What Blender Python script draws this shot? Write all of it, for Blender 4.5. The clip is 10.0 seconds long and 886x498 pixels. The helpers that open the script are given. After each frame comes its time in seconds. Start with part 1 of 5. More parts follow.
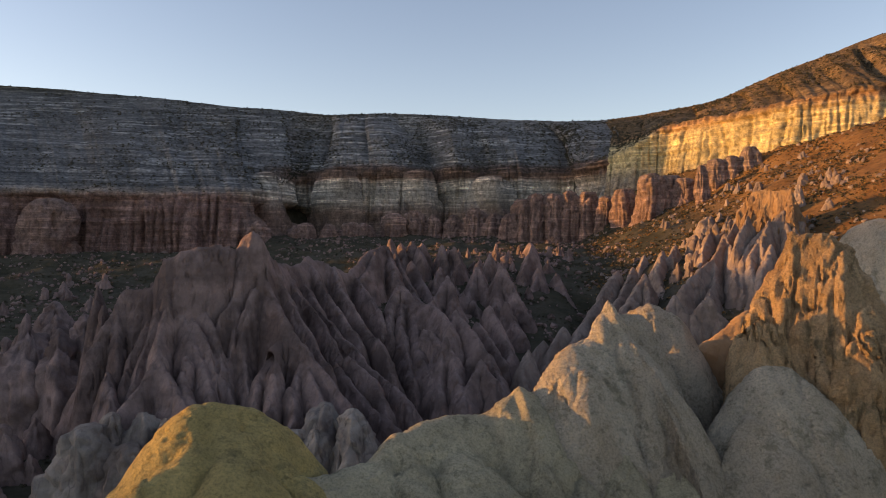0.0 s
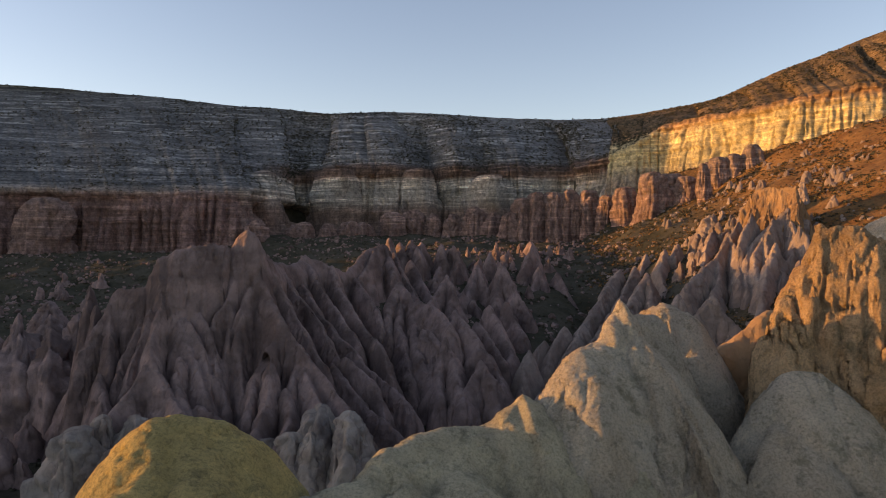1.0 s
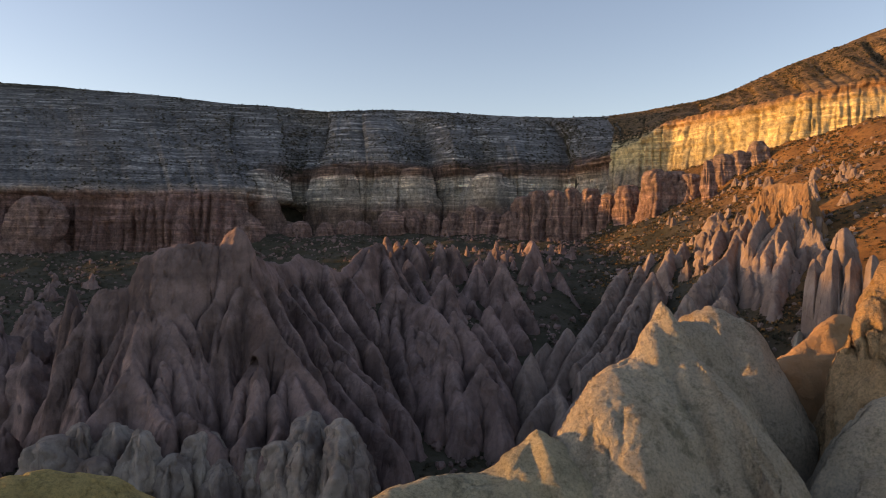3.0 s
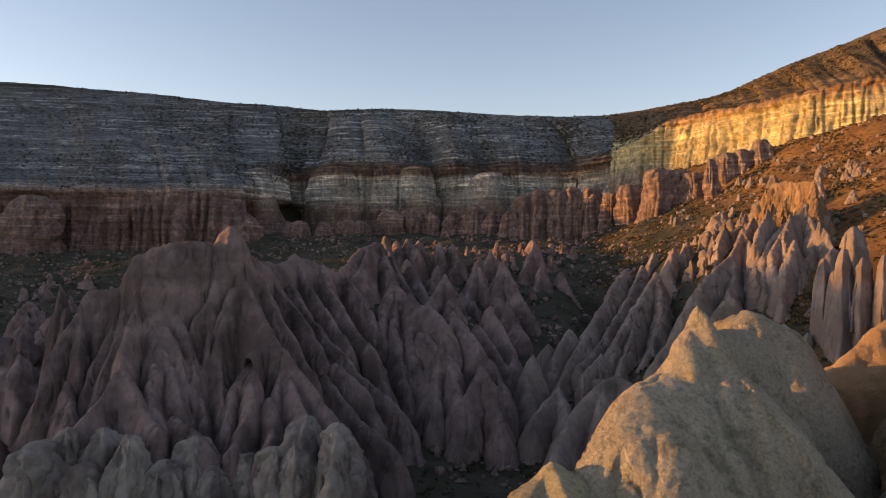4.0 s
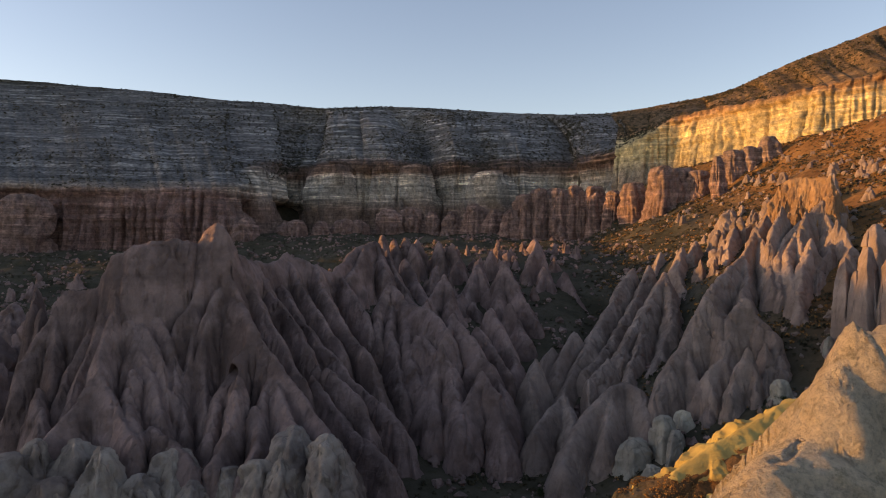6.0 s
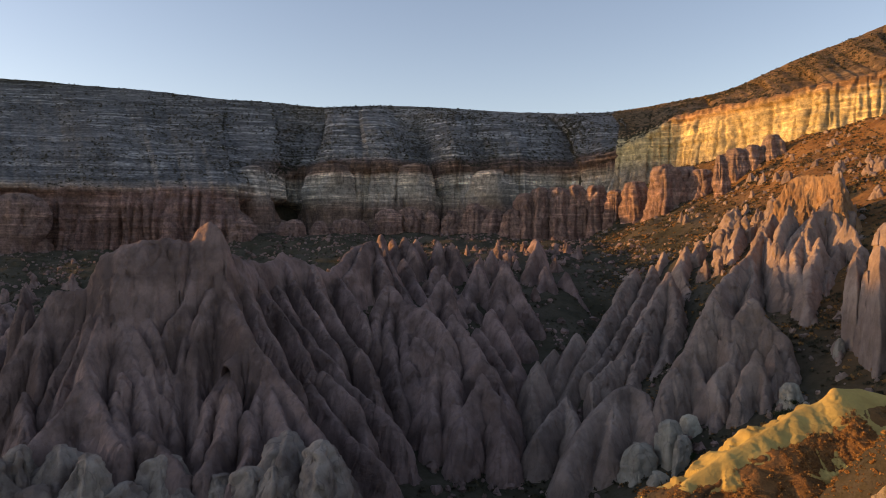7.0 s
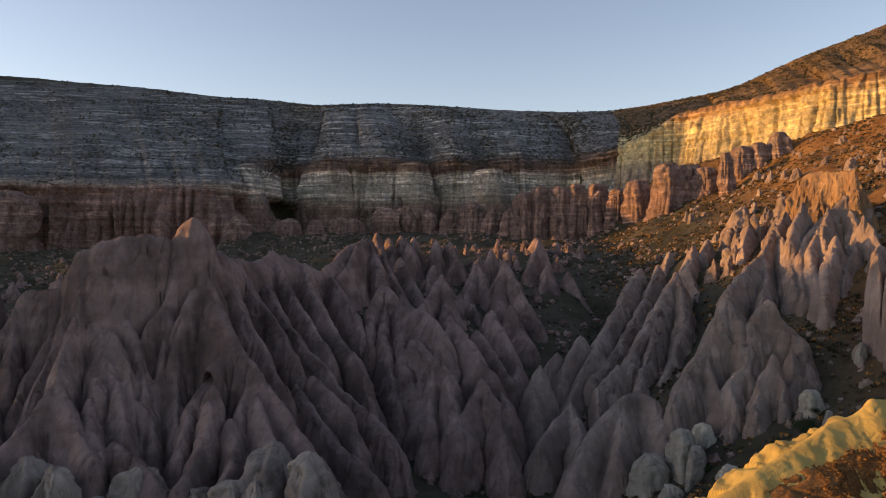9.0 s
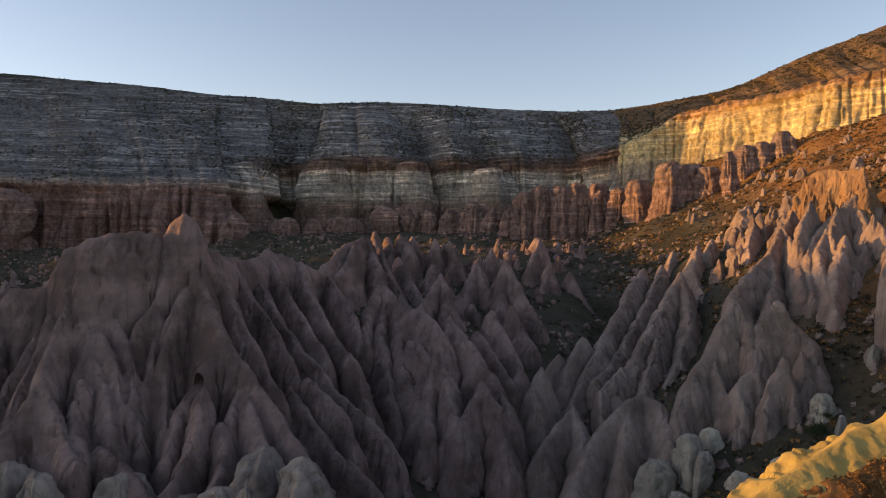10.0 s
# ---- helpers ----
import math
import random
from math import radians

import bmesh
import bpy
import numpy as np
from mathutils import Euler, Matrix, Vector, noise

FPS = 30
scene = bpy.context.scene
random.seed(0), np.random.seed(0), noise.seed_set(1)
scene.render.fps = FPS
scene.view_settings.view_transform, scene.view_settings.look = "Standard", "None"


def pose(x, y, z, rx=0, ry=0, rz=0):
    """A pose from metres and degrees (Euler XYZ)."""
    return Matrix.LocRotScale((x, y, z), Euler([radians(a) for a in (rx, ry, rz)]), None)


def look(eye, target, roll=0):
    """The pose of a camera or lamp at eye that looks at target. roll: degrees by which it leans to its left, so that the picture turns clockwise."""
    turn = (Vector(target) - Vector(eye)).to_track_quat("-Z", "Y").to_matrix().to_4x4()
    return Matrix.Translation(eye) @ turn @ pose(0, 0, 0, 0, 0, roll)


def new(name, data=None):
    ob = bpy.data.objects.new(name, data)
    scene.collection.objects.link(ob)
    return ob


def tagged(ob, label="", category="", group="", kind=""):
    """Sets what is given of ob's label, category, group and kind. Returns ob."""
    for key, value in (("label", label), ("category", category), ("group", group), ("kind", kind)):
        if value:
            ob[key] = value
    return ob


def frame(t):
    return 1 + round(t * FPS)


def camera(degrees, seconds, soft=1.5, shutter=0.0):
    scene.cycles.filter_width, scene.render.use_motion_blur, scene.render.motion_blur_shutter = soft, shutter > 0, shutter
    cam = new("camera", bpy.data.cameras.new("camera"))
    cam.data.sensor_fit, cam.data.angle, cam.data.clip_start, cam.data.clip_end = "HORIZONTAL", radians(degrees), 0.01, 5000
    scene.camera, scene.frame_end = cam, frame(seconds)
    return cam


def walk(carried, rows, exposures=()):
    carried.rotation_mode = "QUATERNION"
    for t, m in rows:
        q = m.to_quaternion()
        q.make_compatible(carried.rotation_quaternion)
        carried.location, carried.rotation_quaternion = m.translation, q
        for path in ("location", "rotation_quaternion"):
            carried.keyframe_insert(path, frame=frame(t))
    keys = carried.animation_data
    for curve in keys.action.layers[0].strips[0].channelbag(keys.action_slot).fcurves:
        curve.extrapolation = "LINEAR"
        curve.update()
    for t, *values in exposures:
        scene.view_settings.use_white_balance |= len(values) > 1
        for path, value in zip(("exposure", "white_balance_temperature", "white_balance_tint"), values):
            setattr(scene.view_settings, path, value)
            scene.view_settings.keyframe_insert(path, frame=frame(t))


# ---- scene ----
cam = camera(63.7, 10.0, soft=1.0)
METRES, EYE, TILT, LEAN, TURN = 50.0, 60.0, 0.0, 0.0, 0.0
ROWS = [
    (0.0, 0.0, 0.0, 0.0, -0.0, 0.0, 0.0),
    (0.5, 0.0022, 0.0388, -0.0033, -0.0, -0.02, 0.02),
    (1.0, 0.0047, 0.0804, -0.0064, -0.01, -0.03, 0.05),
    (1.5, 0.007, 0.1236, -0.0096, -0.02, -0.03, 0.07),
    (2.0, 0.0097, 0.1752, -0.0119, -0.03, -0.04, 0.08),
    (2.5, 0.0122, 0.2228, -0.0148, -0.04, -0.03, 0.1),
    (4.0, 0.0183, 0.3701, -0.0216, -0.03, -0.01, 0.11),
    (4.5, 0.0194, 0.4216, -0.0236, -0.03, -0.01, 0.08),
    (5.0, 0.0217, 0.4747, -0.0261, -0.01, 0.01, 0.05),
    (5.5, 0.0248, 0.5342, -0.0295, -0.01, 0.02, 0.06),
    (7.0, 0.0329, 0.6922, -0.0376, -0.0, 0.05, 0.1),
    (7.5, 0.0342, 0.744, -0.0405, 0.0, 0.07, 0.08),
    (8.0, 0.0357, 0.7949, -0.0436, -0.01, 0.09, 0.05),
    (8.5, 0.0365, 0.8444, -0.0468, -0.06, 0.1, 0.01),
    (9.0, 0.0367, 0.8948, -0.0524, -0.12, 0.12, -0.02),
    (9.5, 0.037, 0.9491, -0.0565, -0.16, 0.13, -0.11),
    (10.0, 0.0368, 0.9969, -0.0624, -0.18, 0.16, -0.19),
]
walk(cam, [(t, pose(0, 0, EYE, TILT, LEAN, TURN) @ pose(METRES * x, METRES * y, METRES * z, 90 + pitch, roll, yaw)) for t, x, y, z, yaw, pitch, roll in ROWS],
     exposures=[(0.0, 1.0, 7600, 25), (10.0, 1.0, 7600, 25)])

# ---- sky and sun ----
SUN_ELEVATION, SUN_AHEAD = 3.4, 0.03
to_sun = Vector((-1.0, SUN_AHEAD, math.tan(radians(SUN_ELEVATION)))).normalized()
world = bpy.data.worlds.new("evening_sky")
scene.world = world
world.use_nodes = True
sky = world.node_tree.nodes.new("ShaderNodeTexSky")
sky.sky_type = "NISHITA"
sky.sun_disc = False
sky.sun_elevation = radians(SUN_ELEVATION + 6)
sky.sun_rotation = math.atan2(to_sun.x, to_sun.y)
sky.altitude = 1200
sky.air_density, sky.dust_density, sky.ozone_density = 1.0, 1.0, 1.1
world.node_tree.links.new(sky.outputs[0], world.node_tree.nodes["Background"].inputs[0])
world.node_tree.nodes["Background"].inputs[1].default_value = 0.13
sun = new("sun", bpy.data.lights.new("sun", "SUN"))
sun.data.energy, sun.data.angle, sun.data.color = 2.95, radians(0.6), (1.0, 0.56, 0.155)
sun.matrix_world = look((-400, 0, 300), Vector((-400, 0, 300)) - to_sun)


# ---- noise ----
PERM = np.random.RandomState(7).permutation(256)
PERM = np.concatenate([PERM, PERM, PERM])
GRAD = np.random.RandomState(8).normal(size=(256, 3))
GRAD /= np.linalg.norm(GRAD, axis=1)[:, None]


def perlin(x, y, z):
    """Gradient noise of arrays, about -1 to 1."""
    x, y, z = np.broadcast_arrays(np.asarray(x, float), np.asarray(y, float), np.asarray(z, float))
    xi, yi, zi = np.floor(x).astype(int), np.floor(y).astype(int), np.floor(z).astype(int)
    xf, yf, zf = x - xi, y - yi, z - zi
    u, v, w = (f * f * f * (f * (f * 6 - 15) + 10) for f in (xf, yf, zf))
    total = 0
    for dx in (0, 1):
        for dy in (0, 1):
            for dz in (0, 1):
                g = GRAD[PERM[PERM[PERM[(xi + dx) & 255] + ((yi + dy) & 255)] + ((zi + dz) & 255)]]
                dot = g[..., 0] * (xf - dx) + g[..., 1] * (yf - dy) + g[..., 2] * (zf - dz)
                total = total + dot * np.where(dx, u, 1 - u) * np.where(dy, v, 1 - v) * np.where(dz, w, 1 - w)
    return total * 1.5


def fbm(x, y, z, octaves=4):
    total, gain = 0, 1.0
    for k in range(octaves):
        total = total + gain * perlin(x * 2 ** k + 17.3 * k, y * 2 ** k, z * 2 ** k)
        gain *= 0.5
    return total


CELL = np.random.RandomState(9).rand(256, 4)


def cells(x, y, z):
    """Cellular noise: the gap to the next cell (nought along the joints), and the nearest cell's own number."""
    x, y, z = np.broadcast_arrays(x, y, z)
    xi, yi, zi = np.floor(x).astype(int), np.floor(y).astype(int), np.floor(z).astype(int)
    near, second, own = np.full(x.shape, 9.0), np.full(x.shape, 9.0), np.zeros(x.shape)
    for dx in (-1, 0, 1):
        for dy in (-1, 0, 1):
            for dz in (-1, 0, 1):
                h = CELL[PERM[PERM[PERM[(xi + dx) & 255] + ((yi + dy) & 255)] + ((zi + dz) & 255)]]
                d = np.sqrt((xi + dx + h[..., 0] - x) ** 2 + (yi + dy + h[..., 1] - y) ** 2 + (zi + dz + h[..., 2] - z) ** 2)
                closer = d < near
                second = np.where(closer, near, np.minimum(second, d))
                own = np.where(closer, h[..., 3], own)
                near = np.where(closer, d, near)
    return second - near, own


def smooth(a, b, x):
    t = np.clip((x - a) / (b - a), 0, 1)
    return t * t * (3 - 2 * t)


# ---- materials ----
class Nodes:
    def __init__(self, name):
        self.mat = bpy.data.materials.new(name)
        self.mat.use_nodes = True
        self.tree = self.mat.node_tree
        self.bsdf = self.tree.nodes["Principled BSDF"]
        self.bsdf.inputs["Specular IOR Level"].default_value = 0.15
        self.pos = self.tree.nodes.new("ShaderNodeNewGeometry").outputs["Position"]

    def link(self, a, b):
        self.tree.links.new(a, b)

    def noise(self, scale, detail=6, rough=0.6, squash=(1, 1, 1)):
        m = self.tree.nodes.new("ShaderNodeMapping")
        m.inputs["Scale"].default_value = squash
        self.link(self.pos, m.inputs["Vector"])
        n = self.tree.nodes.new("ShaderNodeTexNoise")
        n.inputs["Scale"].default_value, n.inputs["Detail"].default_value, n.inputs["Roughness"].default_value = scale, detail, rough
        self.link(m.outputs[0], n.inputs["Vector"])
        return n.outputs["Fac"]

    def tree_noise_colour(self, scale):
        n = self.tree.nodes.new("ShaderNodeTexNoise")
        n.inputs["Scale"].default_value, n.inputs["Detail"].default_value = scale, 5
        self.link(self.pos, n.inputs["Vector"])
        return n.outputs["Color"]

    def ramp(self, fac, stops):
        r = self.tree.nodes.new("ShaderNodeValToRGB")
        while len(r.color_ramp.elements) < len(stops):
            r.color_ramp.elements.new(0.5)
        for e, (p, c) in zip(r.color_ramp.elements, stops):
            e.position, e.color = p, (*c, 1) if len(c) == 3 else c
        self.link(fac, r.inputs[0])
        return r.outputs[0]

    def mix(self, fac, a, b, mode="MIX"):
        m = self.tree.nodes.new("ShaderNodeMix")
        m.data_type, m.blend_type = "RGBA", mode
        for value, slot in ((fac, 0), (a, 6), (b, 7)):
            if isinstance(value, (int, float)):
                m.inputs[slot].default_value = value
            elif isinstance(value, tuple):
                m.inputs[slot].default_value = (*value, 1)
            else:
                self.link(value, m.inputs[slot])
        return m.outputs[2]

    def math(self, op, a, b=0.0):
        m = self.tree.nodes.new("ShaderNodeMath")
        m.operation = op
        for value, slot in ((a, 0), (b, 1)):
            if isinstance(value, (int, float)):
                m.inputs[slot].default_value = value
            else:
                self.link(value, m.inputs[slot])
        return m.outputs[0]

    def axis(self, k):
        s = self.tree.nodes.new("ShaderNodeSeparateXYZ")
        self.link(self.pos, s.inputs[0])
        return s.outputs[k]

    def random(self):
        return self.tree.nodes.new("ShaderNodeObjectInfo").outputs["Random"]

    def done(self, colour, height=None, strength=0.5, distance=0.5, rough=0.95):
        self.link(colour, self.bsdf.inputs["Base Color"])
        self.bsdf.inputs["Roughness"].default_value = rough
        if height is not None:
            b = self.tree.nodes.new("ShaderNodeBump")
            b.inputs["Strength"].default_value, b.inputs["Distance"].default_value = strength, distance
            self.link(height, b.inputs["Height"])
            self.link(b.outputs[0], self.bsdf.inputs["Normal"])
        return self.mat


def tuff(name, pale, dark, stain, grain=0.7, fleck=0.25, pitted=0.0, cracks=0.0, vary=0.2):
    """Soft volcanic rock: two tones, rain streaks down the sides, flecks of lichen."""
    n = Nodes(name)
    colour = n.mix(n.ramp(n.noise(0.07, 5), [(0.42, (0, 0, 0)), (0.58, (1, 1, 1))]), pale, dark)
    streak = n.ramp(n.noise(0.5, 5, 0.6, (1, 1, 0.12)), [(0.48, (0, 0, 0)), (0.68, (1, 1, 1))])
    colour = n.mix(n.math("MULTIPLY", streak, 0.4), colour, stain)
    band = n.ramp(n.noise(0.22, 3, 0.5, (0.06, 0.06, 1)), [(0.4, (0.9, 0.9, 0.9)), (0.6, (1.05, 1.04, 1.03))])
    colour = n.mix(1.0, colour, band, "MULTIPLY")
    fl = n.ramp(n.noise(1.6, 8, 0.7), [(0.56, (0, 0, 0)), (0.66, (1, 1, 1))])
    colour = n.mix(n.math("MULTIPLY", fl, fleck), colour, (0.08, 0.075, 0.05))
    if pitted:
        spot = n.ramp(n.noise(7.0, 10, 0.8), [(0.40, (0.5, 0.48, 0.45)), (0.50, (1, 1, 1)), (0.62, (1.3, 1.28, 1.22))])
        colour = n.mix(pitted, colour, spot, "MULTIPLY")
        moss = n.ramp(n.noise(0.45, 10, 0.8), [(0.53, (0, 0, 0)), (0.62, (1, 1, 1))])
        colour = n.mix(n.math("MULTIPLY", moss, 0.55), colour, (0.15, 0.14, 0.085))
    if cracks:
        m = n.tree.nodes.new("ShaderNodeMapping")
        m.inputs["Scale"].default_value = (1, 1, 0.3)
        n.link(n.mix(0.12, n.pos, n.tree_noise_colour(0.25), "LINEAR_LIGHT"), m.inputs["Vector"])
        vor = n.tree.nodes.new("ShaderNodeTexVoronoi")
        vor.feature = "DISTANCE_TO_EDGE"
        vor.inputs["Scale"].default_value = 0.28
        n.link(m.outputs[0], vor.inputs["Vector"])
        crack = n.ramp(vor.outputs["Distance"], [(0.0, (0, 0, 0)), (0.05, (1, 1, 1))])
        broken = n.math("MAXIMUM", crack, n.ramp(n.noise(0.15, 4), [(0.42, (0, 0, 0)), (0.5, (1, 1, 1))]))
        colour = n.mix(n.math("MULTIPLY", n.math("SUBTRACT", 1.0, broken), cracks), colour, (0.05, 0.038, 0.034))
    tone = n.ramp(n.random(), [(0.0, (1 - vary, 1 - 1.1 * vary, 1 - vary)), (1.0, (1 + vary, 1 + 0.85 * vary, 1 + 0.7 * vary))])
    colour = n.mix(1.0, colour, tone, "MULTIPLY")
    colour = n.mix(1.0, colour, n.ramp(n.noise(0.16, 9, 0.7), [(0.36, (0.86, 0.85, 0.84)), (0.5, (1, 1, 1)), (0.66, (1.1, 1.09, 1.09))]), "MULTIPLY")
    height = n.math("ADD", n.noise(0.6, 8, 0.65), n.math("MULTIPLY", n.noise(3.0, 8, 0.75), 0.3 + 0.25 * pitted))
    return n.done(colour, height, grain, 1.3)


PEACH = tuff("peach_tuff", (0.36, 0.277, 0.236), (0.255, 0.19, 0.16), (0.16, 0.11, 0.082), cracks=0.2, vary=0.08)
ROSE = tuff("rose_tuff", (0.325, 0.228, 0.205), (0.175, 0.121, 0.108), (0.115, 0.08, 0.07), cracks=0.2, vary=0.08)
PALE = tuff("pale_green_tuff", (0.39, 0.335, 0.285), (0.215, 0.168, 0.143), (0.12, 0.088, 0.078), cracks=0.35)
LICHEN = tuff("lichen_green_tuff", (0.50, 0.47, 0.38), (0.36, 0.33, 0.27), (0.2, 0.165, 0.13), cracks=0.3)
OCHRE = tuff("ochre_tuff", (0.67, 0.525, 0.225), (0.57, 0.44, 0.18), (0.33, 0.265, 0.12), 1.0, 0.4, 0.55)
OLIVE = tuff("olive_tuff", (0.68, 0.605, 0.42), (0.60, 0.53, 0.365), (0.33, 0.285, 0.20), 1.0, 0.4, 0.55)
RUGGED = tuff("rugged_orange_tuff", (0.64, 0.45, 0.27), (0.53, 0.345, 0.19), (0.40, 0.225, 0.10), 1.0, 0.45, 0.55)
GREY = tuff("grey_tuff", (0.65, 0.57, 0.45), (0.56, 0.475, 0.365), (0.44, 0.32, 0.2), 1.0, 0.45, 0.55)
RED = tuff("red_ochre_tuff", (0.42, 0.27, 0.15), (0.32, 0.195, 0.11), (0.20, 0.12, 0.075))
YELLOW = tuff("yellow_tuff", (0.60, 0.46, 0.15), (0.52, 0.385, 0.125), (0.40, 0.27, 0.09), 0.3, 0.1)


def strata_rock(name, stops, low, high, band_amount, side_stops=None):
    """Layered cliff rock: colour goes by height, with thin wavy beds."""
    n = Nodes(name)
    wave = n.math("MULTIPLY", n.math("SUBTRACT", n.noise(0.012, 4), 0.5), 14.0)
    z = n.math("ADD", n.axis(2), wave)
    t = n.math("DIVIDE", n.math("SUBTRACT", z, low), high - low)
    colour = n.ramp(t, stops)
    comb = n.tree.nodes.new("ShaderNodeCombineXYZ")
    n.link(z, comb.inputs[2])
    beds = n.tree.nodes.new("ShaderNodeTexNoise")
    beds.inputs["Scale"].default_value, beds.inputs["Detail"].default_value, beds.inputs["Roughness"].default_value = 0.26, 7, 0.8
    n.link(comb.outputs[0], beds.inputs["Vector"])
    if side_stops:
        west = n.ramp(n.math("ADD", n.math("DIVIDE", n.axis(0), 60.0), 3.0), [(0.3, (1, 1, 1)), (0.8, (0, 0, 0))])
        colour = n.mix(west, colour, n.ramp(t, side_stops))
    bed = n.ramp(beds.outputs["Fac"], [(0.40, (0.5, 0.5, 0.51)), (0.44, (0.85, 0.85, 0.85)), (0.53, (1.0, 1.0, 1.0)), (0.57, (1.35, 1.33, 1.3))])
    colour = n.mix(band_amount, colour, bed, "MULTIPLY")
    blot = n.ramp(n.noise(0.05, 8, 0.7), [(0.38, (0.6, 0.6, 0.6)), (0.62, (1.2, 1.18, 1.15))])
    colour = n.mix(0.8, colour, blot, "MULTIPLY")
    ledge = n.ramp(n.noise(0.45, 4, 0.72, (0.04, 0.04, 1)), [(0.42, (0.5, 0.5, 0.51)), (0.47, (0.85, 0.85, 0.85)), (0.555, (0.95, 0.95, 0.95)), (0.58, (2.3, 2.28, 2.2))])
    upper = n.ramp(t, [(0.2, (0.35, 0.35, 0.35)), (0.34, (1, 1, 1))])
    patch = n.ramp(n.noise(0.025, 6, 0.65), [(0.40, (0.25, 0.25, 0.25)), (0.58, (1, 1, 1))])
    colour = n.mix(n.math("MULTIPLY", n.math("MULTIPLY", upper, patch), 0.95 * band_amount), colour, ledge, "MULTIPLY")
    # upright streaks on the wall: drip stains, plus flute shade put into the colour
    streak = n.ramp(n.noise(0.4, 7, 0.7, (1, 1, 0.09)), [(0.40, (0.42, 0.40, 0.38)), (0.5, (1, 1, 1)), (0.6, (1.25, 1.22, 1.18))])
    wall = n.ramp(t, [(0.12, (0.35, 0.35, 0.35)), (0.22, (0.18, 0.18, 0.18)), (0.34, (0.18, 0.18, 0.18)), (0.38, (0.6, 0.6, 0.6)), (0.46, (0.5, 0.5, 0.5)), (0.50, (0.15, 0.15, 0.15))])
    colour = n.mix(n.math("MULTIPLY", wall, 1.2 * band_amount), colour, streak, "MULTIPLY")
    crumb = n.ramp(n.noise(0.35, 11, 0.8), [(0.40, (0.45, 0.45, 0.45)), (0.52, (1, 1, 1)), (0.64, (1.5, 1.48, 1.45))])
    colour = n.mix(0.8, colour, crumb, "MULTIPLY")
    bush = n.ramp(n.noise(0.28, 6, 0.75, (1, 1, 1.6)), [(0.54, (0, 0, 0)), (0.62, (1, 1, 1))])
    colour = n.mix(n.math("MULTIPLY", n.math("MULTIPLY", bush, upper), 0.6 * band_amount), colour, (0.05, 0.046, 0.038))
    height = n.math("ADD", n.math("MULTIPLY", beds.outputs["Fac"], 1.0), n.noise(0.35, 11, 0.8))
    return n.done(colour, height, 0.7, 2.0)


CLIFF = strata_rock("layered_cliff", [
    (0.0, (0.25, 0.165, 0.135)), (0.23, (0.29, 0.20, 0.16)), (0.27, (0.44, 0.37, 0.305)), (0.33, (0.58, 0.52, 0.44)), (0.385, (0.54, 0.45, 0.36)),
    (0.405, (0.30, 0.19, 0.14)), (0.46, (0.20, 0.13, 0.10)), (0.49, (0.24, 0.23, 0.22)), (0.75, (0.285, 0.272, 0.264)), (0.93, (0.21, 0.20, 0.185)), (1.0, (0.09, 0.08, 0.055))], 50, 230, 0.85, [
    (0.0, (0.30, 0.18, 0.155)), (0.275, (0.32, 0.195, 0.165)), (0.30, (0.38, 0.30, 0.25)), (0.325, (0.20, 0.19, 0.184)), (0.6, (0.23, 0.219, 0.213)), (0.93, (0.175, 0.17, 0.162)), (1.0, (0.09, 0.08, 0.055))])
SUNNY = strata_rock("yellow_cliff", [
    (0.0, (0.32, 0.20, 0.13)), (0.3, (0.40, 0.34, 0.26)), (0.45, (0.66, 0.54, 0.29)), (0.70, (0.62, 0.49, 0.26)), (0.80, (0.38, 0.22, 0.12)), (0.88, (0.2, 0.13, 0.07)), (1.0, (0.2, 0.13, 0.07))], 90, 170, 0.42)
COLUMN = strata_rock("banded_column", [(0.0, (0.29, 0.18, 0.152)), (0.5, (0.315, 0.205, 0.172)), (1.0, (0.35, 0.255, 0.21))], 50, 130, 0.5)


def earth(name, rust=(0.4, 0.8)):
    """Soil, dry grass and low scrub: dark and green in the valley, rusty on the eastern slope."""
    n = Nodes(name)
    east = n.ramp(n.math("DIVIDE", n.math("SUBTRACT", n.axis(0), n.math("MULTIPLY", n.axis(1), 0.22)), 100.0), [(rust[0], (0, 0, 0)), (rust[1], (1, 1, 1))])
    valley = n.mix(n.ramp(n.noise(0.06, 7, 0.7), [(0.4, (0, 0, 0)), (0.6, (1, 1, 1))]), (0.045, 0.042, 0.026), (0.095, 0.08, 0.057))
    slope = n.mix(n.ramp(n.noise(0.05, 7, 0.7), [(0.4, (0, 0, 0)), (0.6, (1, 1, 1))]), (0.175, 0.08, 0.029), (0.29, 0.15, 0.058))
    colour = n.mix(east, valley, slope)
    tuft = n.ramp(n.noise(0.5, 8, 0.75), [(0.50, (0, 0, 0)), (0.60, (1, 1, 1))])
    colour = n.mix(n.math("MULTIPLY", tuft, 0.65), colour, (0.06, 0.05, 0.025))
    height = n.math("ADD", n.noise(0.4, 8, 0.7), n.math("MULTIPLY", n.noise(2.0, 6, 0.7), 0.4))
    return n.done(colour, height, 0.8, 1.0)


EARTH = earth("scrub_earth")
BRUSHY = earth("rusty_earth", (0.0, 0.1))


def leaf_material(name, a, b):
    n = Nodes(name)
    tone = n.tree.nodes.new("ShaderNodeNewGeometry").outputs["Random Per Island"]
    return n.done(n.mix(tone, a, b))


